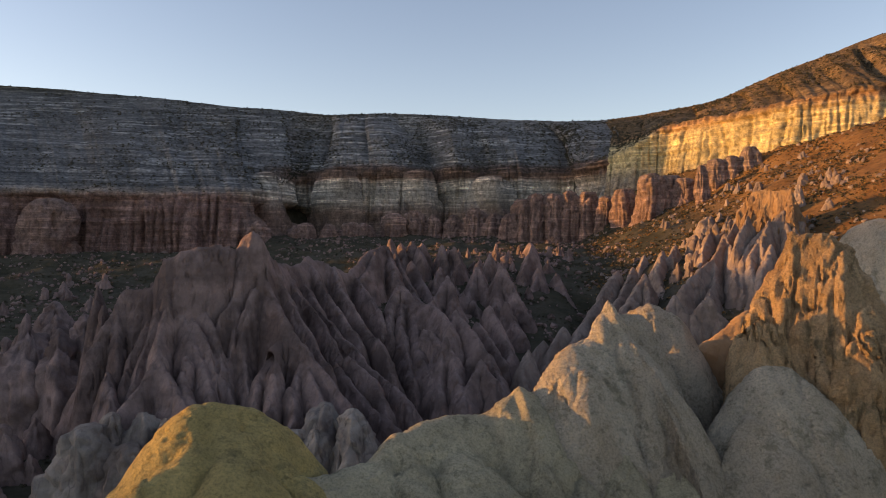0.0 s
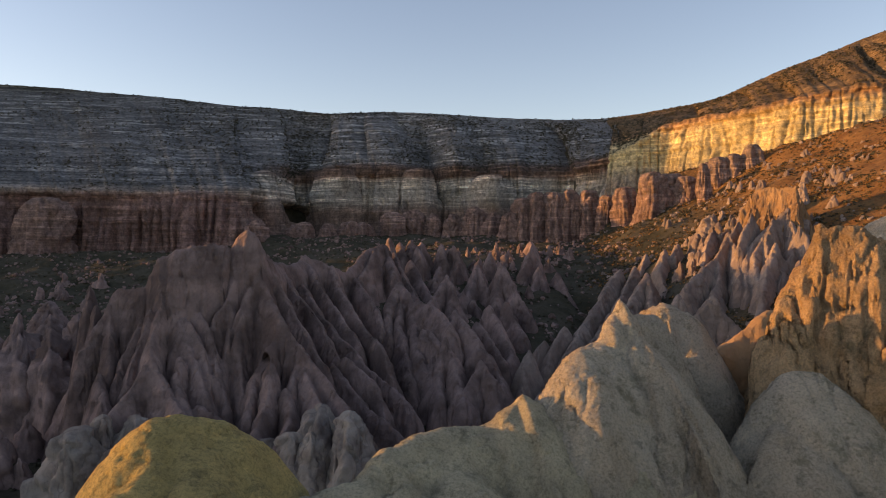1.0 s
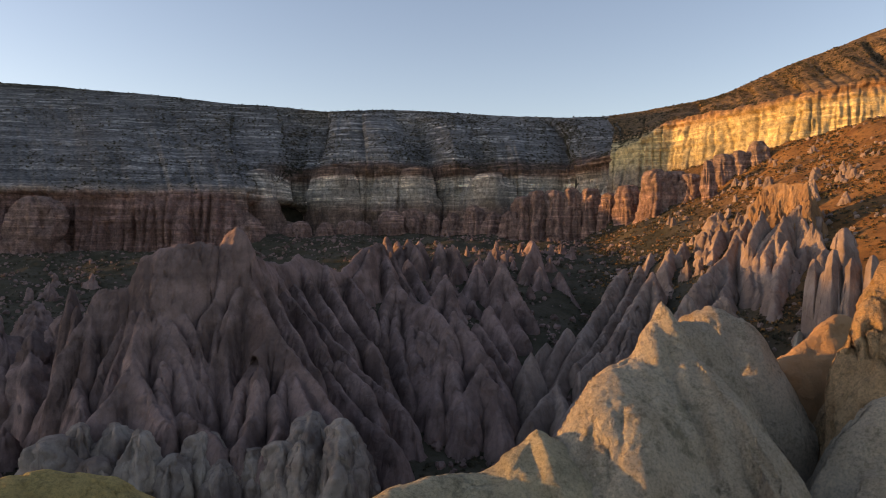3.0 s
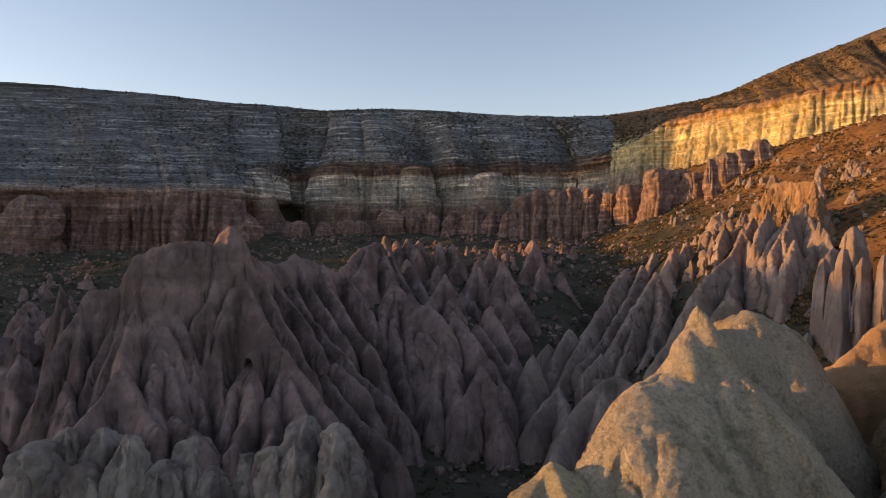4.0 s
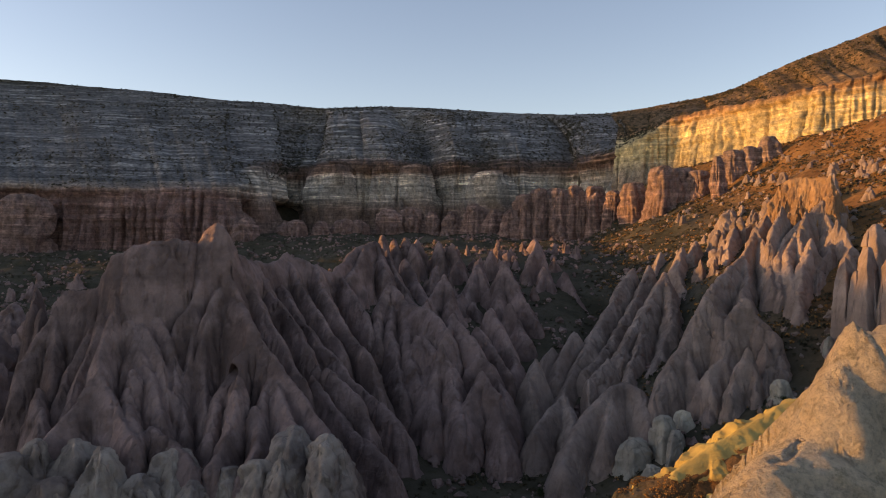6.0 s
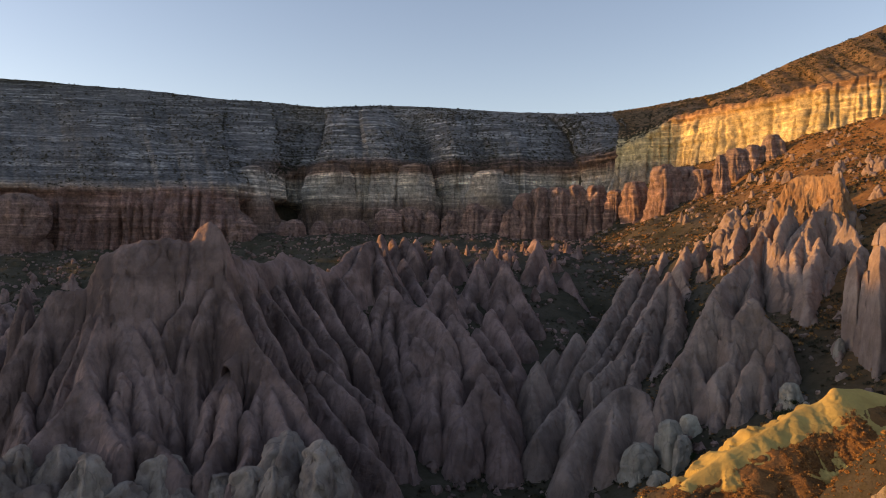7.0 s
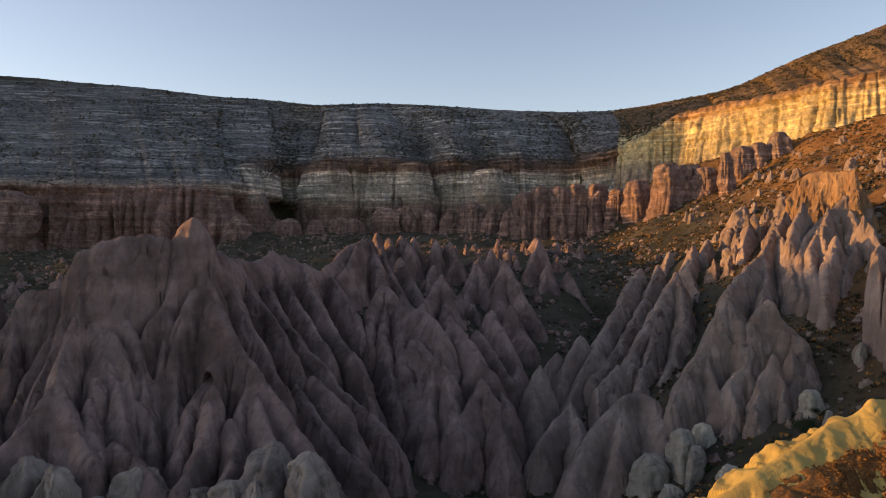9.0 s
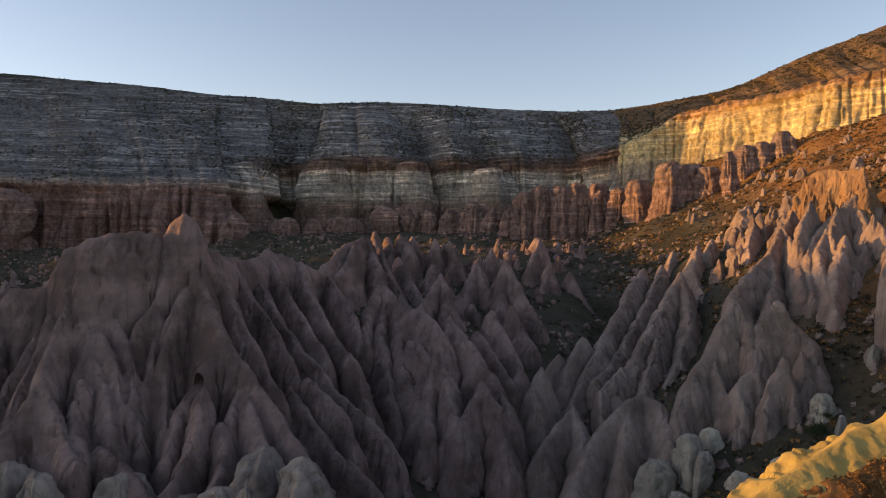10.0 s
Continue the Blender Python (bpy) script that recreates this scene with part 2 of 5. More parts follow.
SCRUB = leaf_material("dark_scrub", (0.045, 0.042, 0.025), (0.10, 0.085, 0.055))
BUSH = leaf_material("bush_leaves", (0.03, 0.042, 0.018), (0.065, 0.08, 0.035))
STEM = leaf_material("bush_stems", (0.06, 0.045, 0.03), (0.1, 0.08, 0.06))
RUST = leaf_material("rusty_scrub", (0.22, 0.105, 0.035), (0.36, 0.20, 0.075))


# ---- mesh helpers ----
def mesh_object(name, co, faces, material, smooth_shade=True):
    """A mesh object from an array of places and an array of quads."""
    me = bpy.data.meshes.new(name)
    me.vertices.add(len(co))
    me.vertices.foreach_set("co", np.ascontiguousarray(co, np.float32).ravel())
    k = faces.shape[1]
    me.loops.add(faces.size)
    me.loops.foreach_set("vertex_index", np.ascontiguousarray(faces, np.int32).ravel())
    me.polygons.add(len(faces))
    me.polygons.foreach_set("loop_start", np.arange(0, faces.size, k, dtype=np.int32))
    me.polygons.foreach_set("loop_total", np.full(len(faces), k, np.int32))
    me.polygons.foreach_set("use_smooth", np.full(len(faces), smooth_shade))
    me.materials.append(material)
    me.update(calc_edges=True)
    me.validate()
    return new(name, me)


def grid_faces(rows, cols, wrap=False):
    i, j = np.meshgrid(np.arange(rows - 1), np.arange(cols if wrap else cols - 1), indexing="ij")
    k = (j + 1) % cols
    return np.stack([i * cols + j, (i + 1) * cols + j, (i + 1) * cols + k, i * cols + k], -1).reshape(-1, 4)


# ---- the lie of the land ----
# Along the cliff, from west to east: foot line x, y; height of foot and brink; rim x, y and height.
# The station at x = -400 is out of view, brought forward to shade the western tower.
CLIFF_LINE = np.array([
    (-620, 560, 50, 103, -700, 740, 236), (-400, 500, 50, 105, -525, 742, 233), (-289, 534, 50, 105, -430, 757, 231),
    (-198, 548, 52, 102, -300, 748, 218), (-150, 564, 55, 106, -215, 742, 208), (-138, 640, 66, 122, -160, 745, 204),
    (-118, 656, 64, 131, -118, 742, 199), (-40, 646, 64, 131, -68, 738, 200.5), (20, 648, 64, 130, 5, 740, 199),
    (78, 640, 66, 128, 80, 745, 195), (112, 600, 75, 128, 128, 742, 193), (128, 562, 92, 130, 172, 722, 191)], float)
HILL_LINE = np.array([
    (130, 566, 92, 132, 165, 728, 191.5), (146, 550, 103, 139, 195, 703, 192), (172, 542, 116, 154, 228, 670, 193), (196, 502, 117, 155, 246, 625, 193),
    (224, 452, 123, 155, 272, 580, 203), (262, 431, 133, 160, 305, 560, 214), (320, 410, 150, 177, 345, 550, 228), (480, 380, 200, 215, 520, 520, 270)], float)


def along(line, u):
    """Smooth stations along a line, u from 0 to 1."""
    n = len(line)
    t = np.clip(u, 0, 1) * (n - 1)
    i = np.clip(np.floor(t).astype(int), 0, n - 2)
    f = (t - i)[:, None]
    p0, p1, p2, p3 = line[np.maximum(i - 1, 0)], line[i], line[i + 1], line[np.minimum(i + 2, n - 1)]
    cubic = 0.5 * (2 * p1 + (p2 - p0) * f + (2 * p0 - 5 * p1 + 4 * p2 - p3) * f * f + (3 * p1 - p0 - 3 * p2 + p3) * f ** 3)
    return 0.6 * (p1 + (p2 - p1) * f) + 0.4 * cubic


def land(x, y):
    """Height of the ground."""
    x, y = np.asarray(x, float), np.asarray(y, float)
    centre = np.interp(y, [100, 214, 271, 330, 430, 600], [12, 20, 30, 62, 82, 90])
    floor = np.interp(y, [60, 180, 205, 220, 240, 271, 330, 400, 500, 570, 620], [0, 1, 2.5, 6, 14, 25, 44, 55, 63, 68, 72])
    right = np.maximum(x - centre - 14, 0)
    left = np.maximum(centre - x - 10, 0)
    z = floor + right * (0.47 + 0.05 * smooth(300, 450, y))
    # the rock mass west of the valley, and the gully behind it
    z = z + 24 * np.exp(-((x + 62 - 0.24 * (y - 215)) / 38) ** 2) * smooth(160, 225, y) * (1 - smooth(250, 330, y))
    z = z - smooth(60, 160, left) * 26 * smooth(190, 330, y) * (1 - smooth(380, 560, y))
    z = z - smooth(20, 60, left) * 12 * (1 - smooth(190, 300, y))
    z = z - 11 * np.exp(-((x - 68) / 16) ** 2 - ((y - 280) / 34) ** 2)
    # knoll under the near rocks, and the rusty hill
    z = np.maximum(z, 0) + 0 * x
    knoll = 30 * np.exp(-((x - 14) / 34) ** 2 - ((y - 34) / 26) ** 2)
    hill = 41 * np.exp(-((x - 72) / 36) ** 2 - ((y - 120) / 22) ** 2)
    z = np.where(y < 170, np.maximum(z * smooth(110, 170, y), np.maximum(knoll, hill)), np.maximum(z, hill))
    # unseen ridge added to the west; its stepped heights set which rocks stay in shade
    z = np.maximum(z, np.interp(y, [58, 66, 84, 96, 114, 128, 160, 172, 205, 209, 226, 232, 240, 252, 260, 268, 284, 294, 310], [87, 89, 90, 108, 108, 58, 58, 84, 84, 97, 97, 88, 88, 103, 103, 97, 97, 90, 94]) * np.exp(-((x + 640) / 120) ** 2) * (1 - smooth(395, 535, y)))
    # up to the plateau, under the cliff faces
    y1 = np.interp(x, CLIFF_LINE[:, 0], CLIFF_LINE[:, 1]) + 6
    y2 = np.interp(x, CLIFF_LINE[:, 4], CLIFF_LINE[:, 5]) + 30
    zb = np.interp(x, CLIFF_LINE[:, 0], CLIFF_LINE[:, 2])
    y1h = np.interp(x, HILL_LINE[:, 0], HILL_LINE[:, 1]) + 5
    y2h = np.interp(x, HILL_LINE[:, 4], HILL_LINE[:, 5]) + 30
    zbh = np.interp(x, HILL_LINE[:, 0], HILL_LINE[:, 2])
    east = x > 115
    y1, y2, zb = np.where(east, y1h, y1), np.where(east, y2h, y2), np.where(east, zbh, zb)
    foot = smooth(-90, 0, y - y1)
    z = z * (1 - foot) + (zb + 2) * foot
    t = np.clip((y - y1) / (y2 - y1), 0, 1)
    z = z + t * (np.where(east, 180, 185) - zb)
    z = np.where(y > y1, np.minimum(z, 186), z)
    # unseen spur added west of the escarpment to shade the yellow cliff's left end
    z = np.maximum(z, np.interp(y, [567, 600, 700], [190, 215, 240]) * np.exp(-((x + 640) / 120) ** 2) * smooth(553, 567, y))
    far = smooth(1200, 2500, np.hypot(x, y - 300))
    z = z * (1 - far) + far * np.where(y > 400, 175, 20)
    rough = fbm(x / 45, y / 45, 0, 5) * (2.2 + 1.6 * smooth(330, 420, y)) + 3.0 * smooth(320, 400, y) * (0.4 - np.abs(perlin(x / 20, y / 14, 8))) + perlin(x / 6, y / 6, 3) * 0.35
    return z + rough * smooth(150, 190, np.hypot(x, y) + 100)


def spaced(lo, mid0, mid1, hi, step):
    mid = np.arange(mid0, mid1 + step, step)
    k = np.linspace(0, 1, 40)[1:] ** 2.2
    return np.concatenate([(mid[0] - k * (mid[0] - lo))[::-1], mid, mid[-1] + k * (hi - mid[-1])])


gx, gy = spaced(-4200, -300, 360, 4200, 2.2), spaced(-4200, 60, 600, 4300, 2.2)
GX, GY = np.meshgrid(gx, gy, indexing="ij")
ground = mesh_object("ground", np.stack([GX, GY, land(GX, GY)], -1).reshape(-1, 3), grid_faces(len(gx), len(gy)), EARTH)
tagged(ground, "scrubby brown and rusty valley ground with dry grass", "ground", kind="structure")


def cliff(name, line, cols, material, label, terrace, seed, flutes, spurs, noses=(), hollows=()):
    """A cliff with columns and alcoves, and a terraced slope above it, up to the plateau."""
    rows_face, rows_slope, rows_top = 56, 90, 8
    st = along(line, np.linspace(0, 1, cols))
    d = np.gradient(st[:, :2], axis=0)
    out = np.stack([d[:, 1], -d[:, 0]], -1)
    for _ in range(40):
        out[1:-1] = (out[:-2] + out[1:-1] * 2 + out[2:]) / 4
    out /= np.linalg.norm(out, axis=1)[:, None]
    run = np.concatenate([[0], np.cumsum(np.hypot(*np.diff(st[:, :2], axis=0).T))])
    nose = sum((amp * np.exp(-((st[:, 0] * 0.5 + st[:, 4] * 0.5 - mid) / width) ** 2.0) for mid, amp, width in noses), 0 * run)
    sheet = []
    brink = st[:, 3] + 2.5 * perlin(run / 22, seed, 0) + 1.5 * perlin(run / 6, seed, 4)
    for k in range(rows_face):
        v = k / (rows_face - 1)
        z = st[:, 2] - 14 + (brink - st[:, 2] + 14) * v
        lean = (1 - v) ** 1.6 * 9
        flute = flutes * (np.abs(perlin(run / 19, seed, v * 0.7)) * 8 + np.abs(perlin(run / 6.5, seed + 5, v * 1.4)) * 3.2) + flutes * 11 * perlin(run / 42, seed + 8, v * 0.4)
        flute = flute + flutes * (2.0 * np.clip(1 - np.abs(perlin(run / 9, seed + 21, v * 0.5)) / 0.12, 0, 1) * -1 + 1.2 * np.abs(perlin(run / 2.6, seed + 31, v * 2)))
        flute = flute * (0.35 + 0.65 * np.sin(np.pi * min(v * 1.05, 1)) ** 0.6)
        bed = 1.5 * perlin(z / 4.5, seed, run / 160) + 1.0 * perlin(z / 1.7, seed + 2, run / 80) + smooth(0.9, 0.95, v) * (1.6 + 2.2 * perlin(run / 4, seed, 6.1))
        rough = 0.9 * fbm(run / 5, z / 5, seed, 3)
        p = st[:, :2] + out * (lean + flute + bed + rough - 4 + 0.8 * nose)[:, None]
        for hx, hz, wide, tall, into in hollows:
            p = p - out * (into * np.exp(-(((st[:, 0] - hx) / wide) ** 2 + ((z - hz) / tall) ** 2) ** 2))[:, None]
        sheet.append(np.column_stack([p, z]))
    edge = sheet[-1]
    rim = np.column_stack([st[:, 4:6], st[:, 6] + 1.2 * perlin(run / 60, seed, 9) + 0.5 * perlin(run / 9, seed, 2)])
    for k in range(1, rows_slope + 1):
        v = k / rows_slope
        gully = fbm(run / 55 + 0.4 * v, seed + 11, v * 0.6, 3)
        z = edge[:, 2] + (rim[:, 2] - edge[:, 2]) * v
        step = terrace * (perlin(z / 5.2, seed, run / 300) + 0.6 * perlin(z / 2.0, seed + 3, run / 200))
        spurs_at = spurs * (0.3 + 0.7 * smooth(-230, -120, st[:, 0]))
        swell = np.sin(np.pi * v) ** 0.8 * (spurs_at * np.abs(perlin(run / 70, seed + 13, v * 0.3)) * 2 - 0.6 * spurs_at + gully * 8 - spurs_at / spurs * (1 - np.clip(np.abs(perlin(run / 34, seed + 7, v * 0.5)) / 0.3, 0, 1)) * 14)
        rough = np.sin(np.pi * v) ** 0.5 * 1.3 * fbm(run / 7, v * 16, seed, 4)
        p = edge[:, :2] * (1 - v) + rim[:, :2] * v + out * (swell + nose * (1 - v) * 1.9 * v + (step + rough) * min(1, 6 * (1 - v)))[:, None]
        sheet.append(np.column_stack([p, z]))
    for k in range(1, rows_top + 1):
        sheet.append(np.column_stack([rim[:, :2] - out * (k * 12), rim[:, 2] - 0.12 * k * k - 0.4 * k]))
    sheet = np.stack(sheet)
    ob = mesh_object(name, sheet.reshape(-1, 3), grid_faces(*sheet.shape[:2])[:, ::-1], material)
    tagged(ob, label, "cliff", kind="structure")
    return sheet


NORTH = cliff("cliff_north", CLIFF_LINE, 1100, CLIFF, "grey banded escarpment above a fluted pink and white cliff", 2.6, 3.7, 2.3, 14,
              [(-330, 6, 45), (-265, -5, 14), (-205, 8, 28), (-128, -16, 15), (-73, 24, 30), (-22, -14, 11), (5, 15, 20), (34, -13, 9), (60, 17, 20), (97, -24, 15), (126, 10, 16)], [(-132, 90, 15, 8, 20)])
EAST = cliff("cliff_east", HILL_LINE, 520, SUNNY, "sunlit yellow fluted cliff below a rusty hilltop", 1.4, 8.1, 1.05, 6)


# ---- rocks ----
def rock_sheet(apex, foot, half, p, rings, turns, groove, grain, base_z, seed, sharp=1.0, blocky=1.0):
    """Places of a leaning cone whose crest runs from the apex down to the foot, cut by rain grooves."""
    apex, foot = np.array(apex, float), np.array(foot, float)
    down = foot[:2] - apex[:2]
    reach = np.hypot(*down)
    axis = down / reach if reach > 0.3 * half else np.array([0.0, -1.0])
    side = np.array([-axis[1], axis[0]])
    e = 3.0 * (1 - p) ** 2.2
    deep = (apex[2] - base_z) / max(apex[2] - foot[2], 1.0)
    long = max((reach + half) / 2, half * 0.8)
    shift = long - half
    v = np.maximum(np.linspace(0, 1, rings)[:, None] ** 1.5, 2e-5)
    t = v * deep
    above = np.minimum(t, 1)
    # steeper again below the foot
    below = 1.1 * (1 - np.exp(-0.4 * np.maximum(t - 1, 0)))
    prof = (np.sqrt(above * (above + e)) / math.sqrt(1 + e) if p >= 0.5 else above ** p) + below
    th = np.linspace(0, 2 * np.pi, turns, endpoint=False)[None, :]
    c, s = np.cos(th), np.sin(th)
    # flat flanks that meet in crests, one of them running down to the foot
    rnd = random.Random(int(seed * 100))
    facing = [rnd.uniform(36, 58), -rnd.uniform(36, 58), rnd.uniform(95, 130), -rnd.uniform(95, 130), 180 + rnd.uniform(-25, 25)]
    flank = 0
    for k, deg in enumerate(facing):
        off = (0.74 if k < 2 else 0.86) * rnd.uniform(0.92, 1.12)
        flank = flank + (np.maximum(np.cos(th - radians(deg)), 0) / off) ** (7 * sharp)
    flank = flank ** (-1 / (7 * sharp))
    # rills run straight down from the top and part on the way
    warp = 0.10 * perlin(t * 1.2, seed, 2.2)
    cx, cy = np.cos(th + warp), np.sin(th + warp)
    rills = 0
    for size_k, start, gain in ((1.5, 0.02, 0.8), (3.2, 0.15, 0.35)):
        n = np.abs(perlin(cx * size_k + seed, cy * size_k, seed * 0.7 + t * 0.35 + size_k))
        rills = rills + gain * smooth(start, start + 0.35, above) * (0.55 * np.clip(1 - n / 0.10, 0, 1) ** 1.3 + 0.5 * (1 - np.clip(n / 0.45, 0, 1)))
    r = prof * flank * (1 + 0.35 * groove - groove * rills) * (1 + 0.10 * perlin(cx * 1.1 + seed, cy * 1.1, t * 0.9))
    a = shift * (above + below) + long * r * c
    b = half * r * s * 1.05 + 0.20 * half * perlin(t * 1.3, seed, 0.5) * above
    z = apex[2] + (base_z - apex[2]) * v + 0 * th
    x = apex[0] + axis[0] * a + side[0] * b
    y = apex[1] + axis[1] * a + side[1] * b
    size = max(half, 0.8)
    # lean and twist, then lobes with joints between them
    x = x + 0.16 * size * above * perlin(x / (1.6 * size), y / (1.6 * size) + seed, z / (2.0 * size))
    y = y + 0.16 * size * above * perlin(x / (1.6 * size) + 31, y / (1.6 * size) - seed, z / (2.0 * size))
    wx, wy = x / size + 0.25 * perlin(x / (0.6 * size), y / (0.6 * size), z / size), y / size + 0.25 * perlin(y / (0.6 * size), z / size, x / (0.6 * size))
    gap, own = cells(wx / 0.95 + seed, wy / 0.95, z / (2.3 * size))
    gap2, own2 = cells(wx / 0.42 - seed, wy / 0.42, z / (1.0 * size))
    lobe = 1.1 * np.minimum(gap, 0.3) + 0.8 * (own - 0.5) * np.minimum(gap / 0.10, 1)
    lobe2 = 1.0 * np.minimum(gap2, 0.3) + 0.6 * (own2 - 0.5) * np.minimum(gap2 / 0.12, 1)
    fine = fbm(x / (0.28 * size), y / (0.28 * size), z / (0.32 * size) + seed, 3)
    push = size * np.clip(prof * 2.2, 0, 1) * (blocky * (0.55 * lobe + 0.2 * lobe2 - 0.15) + grain * 0.4 * fine)
    nx, ny = axis[0] * c * 0.8 + side[0] * s, axis[1] * c * 0.8 + side[1] * s
    return np.stack([x + nx * push, y + ny * push, z + 0.4 * push], -1)


def rock_mesh(name, sheet, material, origin):
    rings, turns = sheet.shape[:2]
    ob = mesh_object(name, sheet.reshape(-1, 3) - origin, grid_faces(rings, turns, True), material)
    bm = bmesh.new()
    bm.from_mesh(ob.data)
    bm.verts.ensure_lookup_table()
    for ring in (0, rings - 1):
        f = bm.faces.new([bm.verts[ring * turns + k] for k in range(turns)][:: 1 if ring == 0 else -1])
        f.smooth = True
    bm.to_mesh(ob.data)
    bm.free()
    return ob


count = 0


def kind_of_rock(name, label, material, group, rings=44, turns=64, groove=0.24, grain=0.12, sink=6.0, ribs=0, rib_size=(0.3, 0.5), sharp=1.0, blocky=1.0):
    def make(ax, ay, az, fx, fy, fz, half, p):
        """Apex, foot, half width at the foot, and the profile (low: domed, high: pointed)."""
        global count
        count += 1
        rnd = random.Random(count * 77)
        seed = count * 3.17
        base_z = min(fz, float(land(fx, fy))) - sink
        sheet = rock_sheet((ax, ay, az), (fx, fy, fz), half, p, rings, turns, groove, grain, base_z, seed, sharp, blocky)
        origin = np.array([sheet[-1, :, 0].mean(), sheet[-1, :, 1].mean(), base_z])
        ob = tagged(rock_mesh(name, sheet, material, origin), label, "rock", group)
        ob.location = origin
        foot_ring = rings * (max(az - fz, 1.0) / (az - base_z)) ** (2 / 3)
        for k in range(ribs):
            t = (k + rnd.uniform(0.1, 0.9)) / ribs
            j = int(t * turns) % turns
            j2 = (j + rnd.randint(-3, 3)) % turns
            i = int(foot_ring * rnd.uniform(0.22, 0.62))
            i2 = min(int(foot_ring * rnd.uniform(0.9, 1.08)), rings - 1)
            out = sheet[i, j] - sheet[i].mean(axis=0)
            out /= np.linalg.norm(out) + 1e-6
            small = half * rnd.uniform(*rib_size)
            top = sheet[i, j] - out * small * 0.12
            low = sheet[i2, j2] + out * small * 0.55
            if top[2] - low[2] < small:
                continue
            part_sheet = rock_sheet(top, low, small, rnd.uniform(0.55, 0.75), max(24, rings // 3), max(30, turns // 3), groove, grain, max(low[2] - 2.2 * small, base_z), seed + k + 1, sharp, blocky)
            rib = rock_mesh("rib", part_sheet, material, origin)
            rib.parent = ob
        return ob
    return make


def fin_sheet(apex, foot, half, p, base_z, seed, nu, nv, steep, flutes, rough=1.0):
    """Places of a fin: a crest that falls from the apex to the foot, with steep flanks that rain has fluted."""
    apex, foot = np.array(apex, float), np.array(foot, float)
    down = foot[:2] - apex[:2]
    reach = max(np.hypot(*down), 0.5 * half)
    axis = down / max(np.hypot(*down), 1e-3)
    side = np.array([-axis[1], axis[0]])
    rise = apex[2] - foot[2]
    tall = apex[2] - base_z
    back, toe = 4.0, 3.2
    first, last = -tall / back * 1.1 - 0.3 * half, reach + max(foot[2] - base_z, 1.0) / toe * 1.1 + 0.3 * half
    n0 = nu // 4
    a = np.concatenate([np.linspace(first, -0.15 * half, n0), np.linspace(-0.08 * half, reach, nu - 2 * n0), np.linspace(reach, last, n0 + 1)[1:]])[:, None]
    w = np.linspace(-1, 1, nv)[None, :]
    wide = tall / steep * 1.1 + 0.5 * half
    b = wide * np.sign(w) * np.abs(w) ** 1.5 + 0 * a
    a = a + 0 * b
    # the crest: a blunt top, an even or swelling fall, a blunt toe
    round_top = half * (0.10 if p >= 0.6 else 0.2 if p >= 0.47 else 0.34 if p >= 0.42 else 0.8)
    u = np.clip(a / reach, 0, 1)
    swell = 1.0 if p >= 0.6 else 1.25
    crest = apex[2] - rise * u ** swell
    crest = crest + 0.14 * half * perlin(a / (0.9 * half), seed, 0.3) * np.clip(a / half, 0, 1) + 0.06 * half * perlin(a / (0.35 * half), seed, 7.3)
    end = lambda d: np.sqrt(np.maximum(d, 0) ** 2 + (0.3 * half) ** 2) - 0.3 * half
    crest = crest - back * end(-a) - toe * end(a - reach)
    # the flanks
    bend = 0.55 * half * perlin(a / (2.2 * half), seed, 4.4) * np.clip(a / half, 0, 1)
    q = a + 0.35 * np.abs(b) * perlin(seed, b / (2.5 * half), 1.7) + 0.25 * half * perlin(a / half, b / half, seed)
    cut = 0
    for long, gain in ((1.15, 1.0), (0.42, 0.45)):
        n = np.abs(perlin(q / (long * half) + seed, np.sign(b) * 3.3 + seed, long + 0.12 * b / half))
        cut = cut + gain * (0.65 * np.clip(1 - n / 0.16, 0, 1) + 0.5 * (1 - np.clip(n / 0.5, 0, 1)))
    # each flank is a few flat faces that meet in edges
    rnd = random.Random(int(seed * 1000))
    over = np.sqrt(b * b + round_top ** 2) - round_top
    drop = 0
    for wing in (-1, 1):
        knots, slopes, at, low = [], [], first, False
        while at < last:
            knots.append(at)
            slopes.append(rnd.uniform(0.62, 0.9) if low else rnd.uniform(1.15, 1.75))
            at += half * rnd.uniform(0.5, 1.4)
            low = not low
        skew = rnd.uniform(-0.15, 0.45)
        kink = np.interp(q + skew * np.abs(b), knots, slopes)
        kink = 1 + (kink - 1) * np.clip((np.abs(b) - 0.15 * half) / (0.5 * half), 0, 1)
        drop = drop + np.where(wing * b >= 0, steep * rnd.uniform(0.8, 1.25) * kink * over, 0)
    drop = drop * (1 + flutes * 0.9 * (cut - 0.35) * np.clip(np.abs(b) / (0.5 * half), 0, 1) / (1 + np.abs(b) / (1.5 * half)))
    x = apex[0] + axis[0] * a + side[0] * (b + bend)
    y = apex[1] + axis[1] * a + side[1] * (b + bend)
    z = crest - drop
    z = z + 0.07 * half * fbm(x / (0.8 * half), y / (0.8 * half), z / (1.1 * half) + seed, 3)
    gap, own = cells(x / (1.1 * half) + seed, y / (1.1 * half), z / (1.6 * half))
    wx, wy = x + 0.2 * half * perlin(x / (0.5 * half), y / (0.5 * half), z / half), y + 0.2 * half * perlin(y / (0.5 * half), z / half, x / (0.5 * half))
    gap2, own2 = cells(wx / (0.5 * half) - seed, wy / (0.5 * half), z / (0.9 * half))
    push = rough * half * np.clip((apex[2] - z) / half, 0, 1) * (0.16 * (own - 0.5) * np.minimum(gap / 0.06, 1) - 0.10 * np.clip(1 - gap / 0.05, 0, 1) + 0.10 * (own2 - 0.5) * np.minimum(gap2 / 0.08, 1))
    x = x + side[0] * push * np.sign(b)
